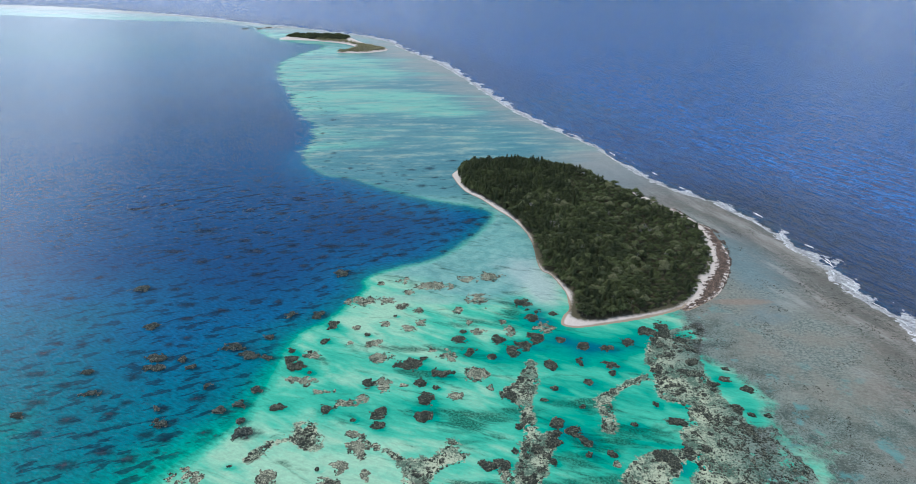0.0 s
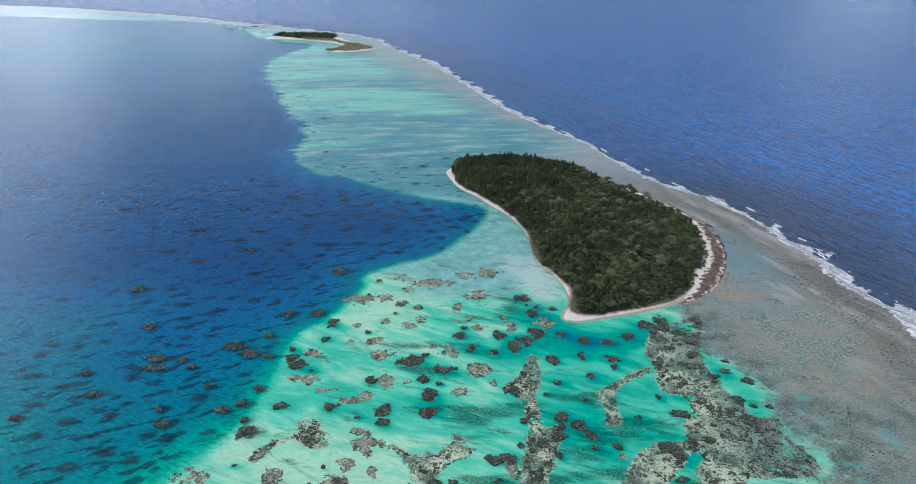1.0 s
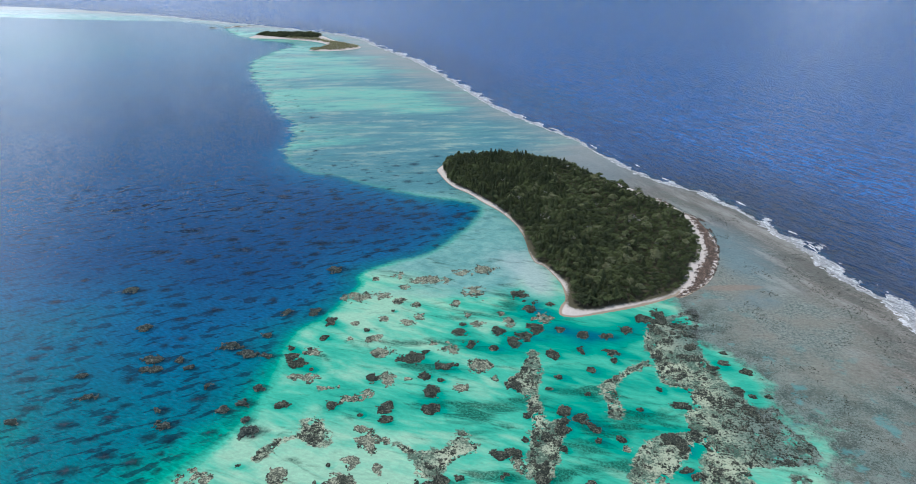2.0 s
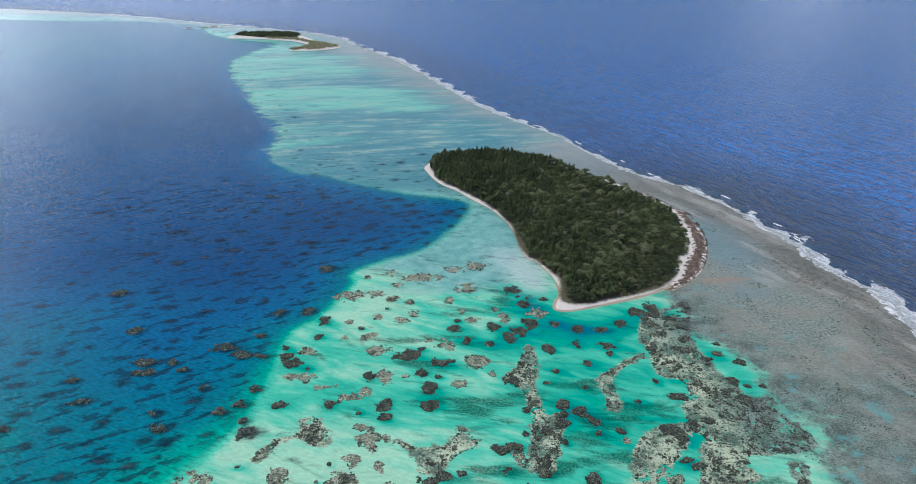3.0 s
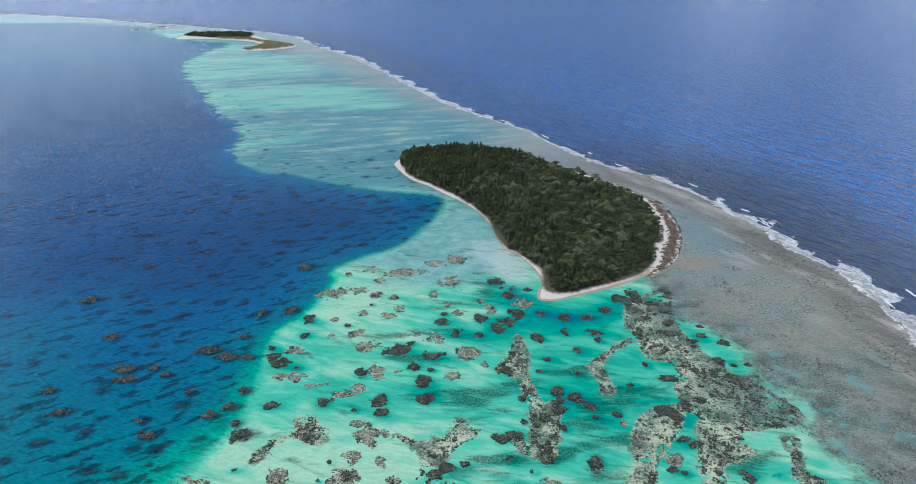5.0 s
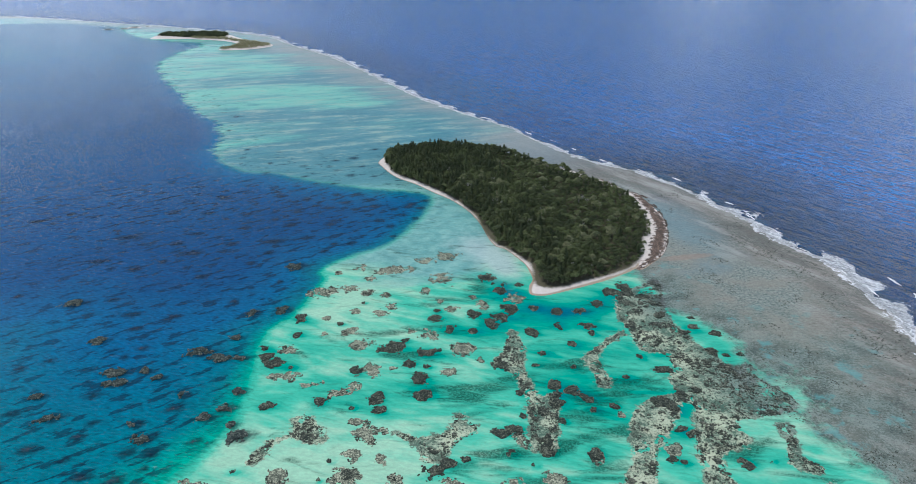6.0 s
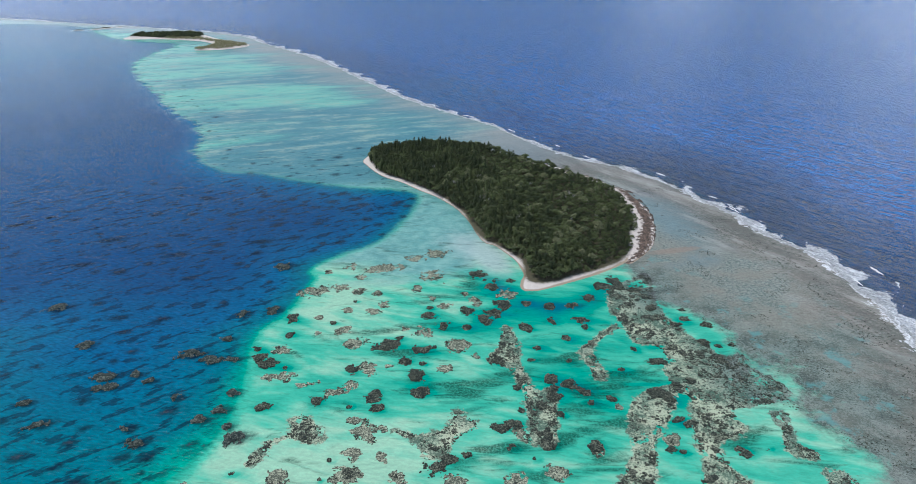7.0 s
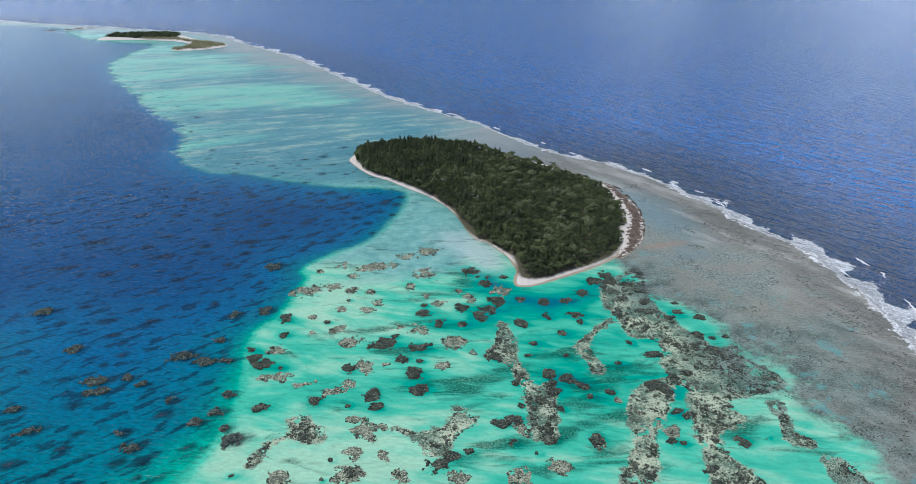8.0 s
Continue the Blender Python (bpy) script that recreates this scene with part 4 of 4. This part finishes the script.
def forest():
    kinds = tree_things()
    spots = scatter(shore, 3.9)
    edge = signed(spots, wood) + np.where((spots[:, 0] < 90) & (spots[:, 1] < 446), -0.6, np.where((spots[:, 1] < 428) | (spots[:, 0] < 66), 2.2, 3.2))
    keep = (edge > 0) & (signed(spots, shore) > 2.6)
    spots, edge = spots[keep], edge[keep]
    z = ground_height(spots)
    order = np.argsort(edge)
    used = {}
    fv, ff, ft, fn, count = [], [], [], [], 0
    for rank, i in enumerate(order):
        (x, y), e = spots[i], edge[i]
        kind, high, tone = wood_kind(x, y, e)
        if e < 1.0 and kind != "bush":
            high *= 0.8
        single = rank < 280
        k = int(rng.integers(0, len(CROWNS[kind])))
        wide = high * (rng.uniform(1.05, 1.4) if kind == "broad" else 0.95)
        m = pose(x, y, z[i] - 0.1, rng.uniform(-4, 4), rng.uniform(-4, 4), rng.uniform(0, 360)) @ Matrix.Diagonal((wide, wide, high, 1))
        if single:
            thing = kinds[kind][k]
            if (kind, k) in used:
                thing = copy_thing(thing, m)
            used[(kind, k)] = True
            thing.matrix_basis = m
            continue
        v, f, way = CROWNS[kind][k]
        if kind in ("broad", "needle"):
            f = f[:300]
            v, way = v[:1200], way[:1200]
        mm = np.array(m)
        fv.append(v @ mm[:3, :3].T + mm[:3, 3])
        fn.append(way @ (mm[:3, :3] / high).T)
        ff.append(f + count)
        ft.append(np.full(len(v), tone))
        count += len(v)
    for kind, shapes in kinds.items():
        for k, base in enumerate(shapes):
            if (kind, k) not in used:
                for o in list(base.children) + [base]:
                    bpy.data.objects.remove(o)
    me = mesh_from("forest_canopy", np.vstack(fv), np.vstack(ff), LEAF, True, dict(tone=np.concatenate(ft), facing=np.vstack(fn)))
    tagged(new("forest_canopy", me), "dense dark green canopy of mixed island trees", "forest", kind="stuff")


forest()


def dead_tree(x, y, high, wide, turn):
    """A bare, silver-grey shrub: a short stem and many thin forked twigs."""
    bm = bmesh.new()
    rnd = random.Random(int(x * 7 + y))

    def twig(a, b, ra, rb):
        g = bmesh.ops.create_cone(bm, segments=4, radius1=ra, radius2=rb, depth=(b - a).length, cap_ends=True)
        m = Matrix.Translation((a + b) / 2) @ (b - a).to_track_quat("Z", "Y").to_matrix().to_4x4()
        bmesh.ops.transform(bm, matrix=m, verts=g["verts"])

    def grow(a, way, length, radius, level):
        b = a + way * length
        twig(a, b, radius, radius * 0.6)
        if level < 3:
            for _ in range(4):
                bend = Vector((rnd.uniform(-1, 1) * wide, rnd.uniform(-1, 1) * wide, rnd.uniform(0.0, 0.7)))
                grow(b, (way * 0.7 + bend).normalized(), length * rnd.uniform(0.55, 0.8), radius * 0.6, level + 1)

    grow(Vector((0, 0, 0)), Vector((0, 0, 1)), high * 0.38, 0.16, 0)
    me = bpy.data.meshes.new("dead_tree")
    bm.to_mesh(me)
    bm.free()
    me.materials.append(SILVER)
    ob = new("dead_tree", me)
    ob.matrix_world = pose(x, y, float(ground_height(np.array([[x, y]]))[0]) - 0.1, 0, 0, turn)
    tagged(ob, "bare silver-grey dead tree among green shrubs", "tree", group="dead trees")


for row in ((164, 540, 9.0, 1.0, 10), (168, 535, 7.5, 1.1, 80), (160, 536, 7.0, 1.0, 150), (112, 419, 8.0, 0.9, 40), (123, 414, 7.0, 0.8, 200), (84, 548, 9.5, 0.8, 300),
            (88, 541, 9.0, 0.9, 30), (176, 524, 6.0, 1.0, 120), (132, 470, 7.6, 0.9, 15), (118, 452, 7.4, 0.9, 70), (146, 486, 7.0, 1.0, 210), (102, 498, 8.6, 0.8, 260),
            (120, 520, 8.2, 0.9, 330), (70, 590, 9.4, 0.8, 100), (96, 602, 9.0, 0.9, 190), (140, 575, 7.4, 1.0, 280), (60, 640, 9.8, 0.8, 45), (170, 490, 6.2, 1.0, 160)):
    dead_tree(*row)


# ---------------------------------------------------------------- coral
def coral_head(x, y, rx, ry, worn, deep):
    """A patch of coral that just breaks the surface: a low ragged base and the growth on it."""
    base = new("coral_patch" if worn else "coral_outcrop")
    base.location = (x, y, 0)
    step = 0.5
    xs, ys = np.arange(-1.7 * rx, 1.7 * rx, step), np.arange(-1.7 * ry, 1.7 * ry, step)
    X, Y = np.meshgrid(xs, ys)
    q = np.stack([X.ravel(), Y.ravel()], 1) + rng.uniform(-0.2, 0.2, (X.size, 2))
    here = q + (x, y)
    body = 0.95 - np.hypot(q[:, 0] / rx, q[:, 1] / ry) + 0.8 * cloudy(here, 5.0, 3, 4, 0.7)
    top = 0.14 if worn else 0.55
    z = np.clip(body * 2.0, -0.5, 1.0) * top + 0.12 * cloudy(here, 1.6, 8, 2)
    f = grid_faces(len(xs), len(ys))
    f = f[(body[f] > 0).any(1)]
    used, back = np.unique(f, return_inverse=True)
    v = np.column_stack([q, z])[used]
    mat = RUBBLE if worn else (BROWN_CORAL if deep else CORAL)
    child("rubble_base" if worn else "coral_base", mesh_from("coral_base", v, back.reshape(-1, 4), mat), base, "pale rubble base" if worn else "")
    # living growth: all over a dark head, round the rim of a worn one
    n = int(np.clip(math.pi * rx * ry * 9.0, 60, 1200))
    c = rng.uniform((-1.6 * rx, -1.6 * ry), (1.6 * rx, 1.6 * ry), (n, 2))
    inside = 0.95 - np.hypot(c[:, 0] / rx, c[:, 1] / ry) + 0.8 * cloudy(c + (x, y), 5.0, 3, 4, 0.7)
    clump = cloudy(c + (x, y), 3.2, 11, 3)
    if worn:
        keep = (inside > -0.05) & ((inside < 0.14) & (clump > -0.15) | (clump > 0.5))
        size = rng.uniform(0.18, 0.6, n)
    else:
        keep = (inside > -0.06) & (clump > -0.45)
        size = rng.uniform(0.2, 0.72, n) * np.where(inside < 0.08, 0.6, 1.0)
    c, size, inside = c[keep][:420], size[keep][:420], inside[keep][:420]
    lv, lf = lumps(np.column_stack([c, np.clip(inside * 3.0, 0.0, 1.0) * top]), size, 0.6)
    child("coral_growth", mesh_from("coral_growth", lv, lf, BROWN_CORAL if deep else CORAL, False), base, "dark living coral")["kind"] = "stuff"
    if worn:
        tagged(base, "worn coral patch of pale rubble with dark living rim", "coral", group="coral patches on the shelf")
    elif deep:
        tagged(base, "brown coral head rising from the deep blue lagoon", "coral", group="coral heads in the lagoon")
    else:
        tagged(base, "dark brown coral head in turquoise shallow water", "coral", group="coral heads on the shelf")


for row in HEADS_WEST + HEADS_MIDDLE + HEADS_SOUTH + HEADS_CHANNEL + HEADS_NEAR + HEADS_POOL:
    coral_head(*row, False, False)
for row in WORN_NORTH + WORN_SOUTH + WORN_NEAR:
    coral_head(*row, True, False)
for row in BOMMIES:
    coral_head(*row, False, True)


def garden_growth():
    for g in gardens:
        q = scatter(g, 0.85, 0.6)
        q = q[~within(q, pool)]
        n1 = 0.7 * cloudy(q, 9.0, 21, 3) + 0.6 * cloudy(q, 2.6, 22, 2)
        rim = signed(q, g) < 2.2
        keep = (n1 > 0.08) | (rim & (n1 > -0.2)) | (rng.random(len(q)) < 0.14)
        q, n1 = q[keep], n1[keep]
        c = np.column_stack([q, np.full(len(q), 0.02)])
        size = np.clip(rng.lognormal(-1.2, 0.5, len(q)), 0.12, 1.0) * np.where(n1 > 0.45, 1.7, 1.0)
        v, f = lumps(c, size, 0.5)
        me = mesh_from("coral_garden", v, f, CORAL, False)
        tagged(new("coral_garden", me), "shallow coral garden of small dark clumps on rubble", "coral", kind="stuff")


garden_growth()


def flat_litter():
    """Small dark coral stones strewn over the near reef flat."""
    q = rng.uniform((150, 185), (305, 560), (26000, 2))
    flat_in = signed(q, flat_region, flat_line, False)
    keep = (flat_in > 1) & (signed(q, ocean_region, crest_line, False) < -6) & ~within(q, shore) & ~within(q, pool) & ~within(q, bank)
    q = q[keep]
    n1 = np.array([noise.noise((a * 0.05, b * 0.05, 7.3)) + 0.8 * noise.noise((a * 0.2, b * 0.2, 3.1)) for a, b in q])
    rim = signed(q, ocean_region, crest_line, False) > -34
    q = q[(n1 > 0.42) | (rim & (n1 > 0.16))]
    v, f = lumps(np.column_stack([q, np.zeros(len(q))]), rng.uniform(0.12, 0.5, len(q)), 0.5)
    tagged(new("reef_flat_stones", mesh_from("reef_flat_stones", v, f, CORAL, False)), "small dark coral stones strewn over the reef flat", "coral", kind="stuff")


flat_litter()


def rock_bank():
    q = scatter(spline([(x + 0.03 * (x - 120), y) for x, y in BANK], True), 0.9, 0.6)
    n1 = np.array([noise.noise((a * 0.16, b * 0.16, 4.3)) + 0.6 * noise.noise((a * 0.5, b * 0.5, 2.3)) for a, b in q])
    q = q[(n1 > 0.0) & (signed(q, wood) < -6.5)]
    h = np.maximum(ground_height(q), 0.15)
    v, f = lumps(np.column_stack([q, h]), rng.uniform(0.25, 0.8, len(q)), 0.55)
    tagged(new("rock_bank", mesh_from("rock_bank", v, f, STONE, False)), "bank of broken brown and pinkish coral rock", "rocks", kind="stuff")


rock_bank()


# ---------------------------------------------------------------- breakers on the crest
def breaker(start, length, shift, high):
    seg = np.linalg.norm(np.diff(crest_line, axis=0), axis=1)
    along = np.concatenate([[0], np.cumsum(seg)])
    s = np.arange(start, start + length, 1.2)
    cx, cy = np.interp(s, along, crest_line[:, 0]), np.interp(s, along, crest_line[:, 1])
    tx, ty = np.gradient(cx), np.gradient(cy)
    ln = np.hypot(tx, ty)
    nx, ny = -ty / ln, tx / ln
    taper = np.sin(np.linspace(0, np.pi, len(s))) ** 0.6
    wob = np.array([noise.noise((a * 0.06, shift, 1.0)) * 5 + noise.noise((a * 0.3, shift, 5.0)) * 2.2 for a in s])
    prof = [(-1.0, -0.25), (-0.75, 0.1), (-0.35, 0.55), (0.0, 1.0), (0.3, 0.7), (0.65, 0.2), (1.0, -0.25)]
    v = []
    for o, h in prof:
        w = (0.75 * taper + 0.1) * (1 + 0.7 * rng.uniform(-1, 1, len(s)))
        d = shift + wob + o * w
        v.append(np.stack([cx + nx * d, cy + ny * d, h * high * taper * rng.uniform(0.6, 1.2, len(s)) - 0.05], 1))
    v = np.stack(v, 1).reshape(-1, 3)
    me = mesh_from("breaking_wave", v, grid_faces(len(prof), len(s)), FOAM)
    tagged(new("breaking_wave", me), "low white breaking wave on the reef crest", "wave", group="breakers on the reef")


crest_length = float(np.linalg.norm(np.diff(crest_line, axis=0), axis=1).sum())
pos = crest_length - 1250.0
while pos < crest_length - 260:
    length = rng.uniform(8, 24)
    out = rng.uniform(0, 9)
    breaker(pos, length, out, rng.uniform(0.4, 0.9))
    pos += length * rng.uniform(1.0, 2.2)
# swells that break further out: northing on the crest, length, distance seaward, height
crest_along = np.concatenate([[0], np.cumsum(np.linalg.norm(np.diff(crest_line, axis=0), axis=1))])
for north, length, out, high in ((370, 14, 31, 1.0), (348, 10, 32, 0.9), (518, 12, 19, 0.9), (494, 9, 12, 0.8), (458, 12, 11, 0.8), (312, 26, 24, 1.0),
                                 (584, 12, 16, 0.8), (655, 14, 14, 0.8), (700, 10, 18, 0.7)):
    breaker(float(np.interp(-north, -crest_line[:, 1], crest_along)), length, out, high)


# ---------------------------------------------------------------- far island and islets
FAR_WOOD = np.array([(-409, 1674), (-343, 1639), (-266, 1627), (-263, 1668), (-297, 1695), (-395, 1704)], float)
FAR_GROVE = np.array([(-342, 1631), (-263, 1593), (-231, 1561), (-220, 1520), (-234, 1494), (-257, 1479), (-251, 1464), (-202, 1464), (-158, 1495),
                      (-171, 1521), (-214, 1564), (-265, 1618), (-327, 1643)], float)
land("far_ground", far_shore, FAR_WOOD, None, 5.0, "distant wooded island with a pale sand spit")


def far_wood(name, region, spacing, high, tone, label, leaf=LEAF, foot=1.2):
    q = scatter(region, spacing)
    fv, ff, ft, fn, count = [], [], [], [], 0
    for x, y in q:
        v, f, way = CROWNS["broad"][int(rng.integers(0, 4))]
        f = f[::2]
        h = high * rng.uniform(0.75, 1.2)
        mm = np.array(pose(x, y, foot, 0, 0, rng.uniform(0, 360)) @ Matrix.Diagonal((h * 1.6, h * 1.6, h, 1)) @ pose(0, 0, -0.45))
        p = v @ mm[:3, :3].T + mm[:3, 3]
        p = p[f.ravel()]
        fv.append(p)
        fn.append((way @ (mm[:3, :3] / h).T)[f.ravel()])
        ff.append(np.arange(len(p)).reshape(-1, 4) + count)
        ft.append(np.full(len(p), np.clip(tone + rng.uniform(-0.15, 0.15), 0, 1)))
        count += len(p)
    me = mesh_from(name, np.vstack(fv), np.vstack(ff), leaf, True, dict(tone=np.concatenate(ft), facing=np.vstack(fn)))
    tagged(new(name, me), label, "forest", kind="stuff")


far_wood("far_forest", FAR_WOOD, 6.5, 12, 0.16, "distant dark green woods on the far island")
far_wood("far_grove", FAR_GROVE, 8.0, 8, 1.0, "distant olive green grove on the far island", SUNLIT_LEAF)
for cx, cy, rx, ry in ((-497, 1836, 14, 9), (-552, 1809, 11, 4), (-516, 1816, 10, 4), (-469, 1841, 7, 4)):
    t = np.linspace(0, 2 * np.pi, 10, endpoint=False)
    ring = np.stack([cx + rx * np.cos(t), cy + ry * np.sin(t)], 1)
    land("islet", spline(ring, True), spline((ring - (cx, cy)) * 0.6 + (cx, cy), True), spline(ring, True), 2.5, "tiny distant islet of dark rock and bushes")
    far_wood("islet_bushes", (ring - (cx, cy)) * 0.75 + (cx, cy), 2.6, 2.4, 0.1, "dark bushes on a distant islet", LEAF, 0.9)
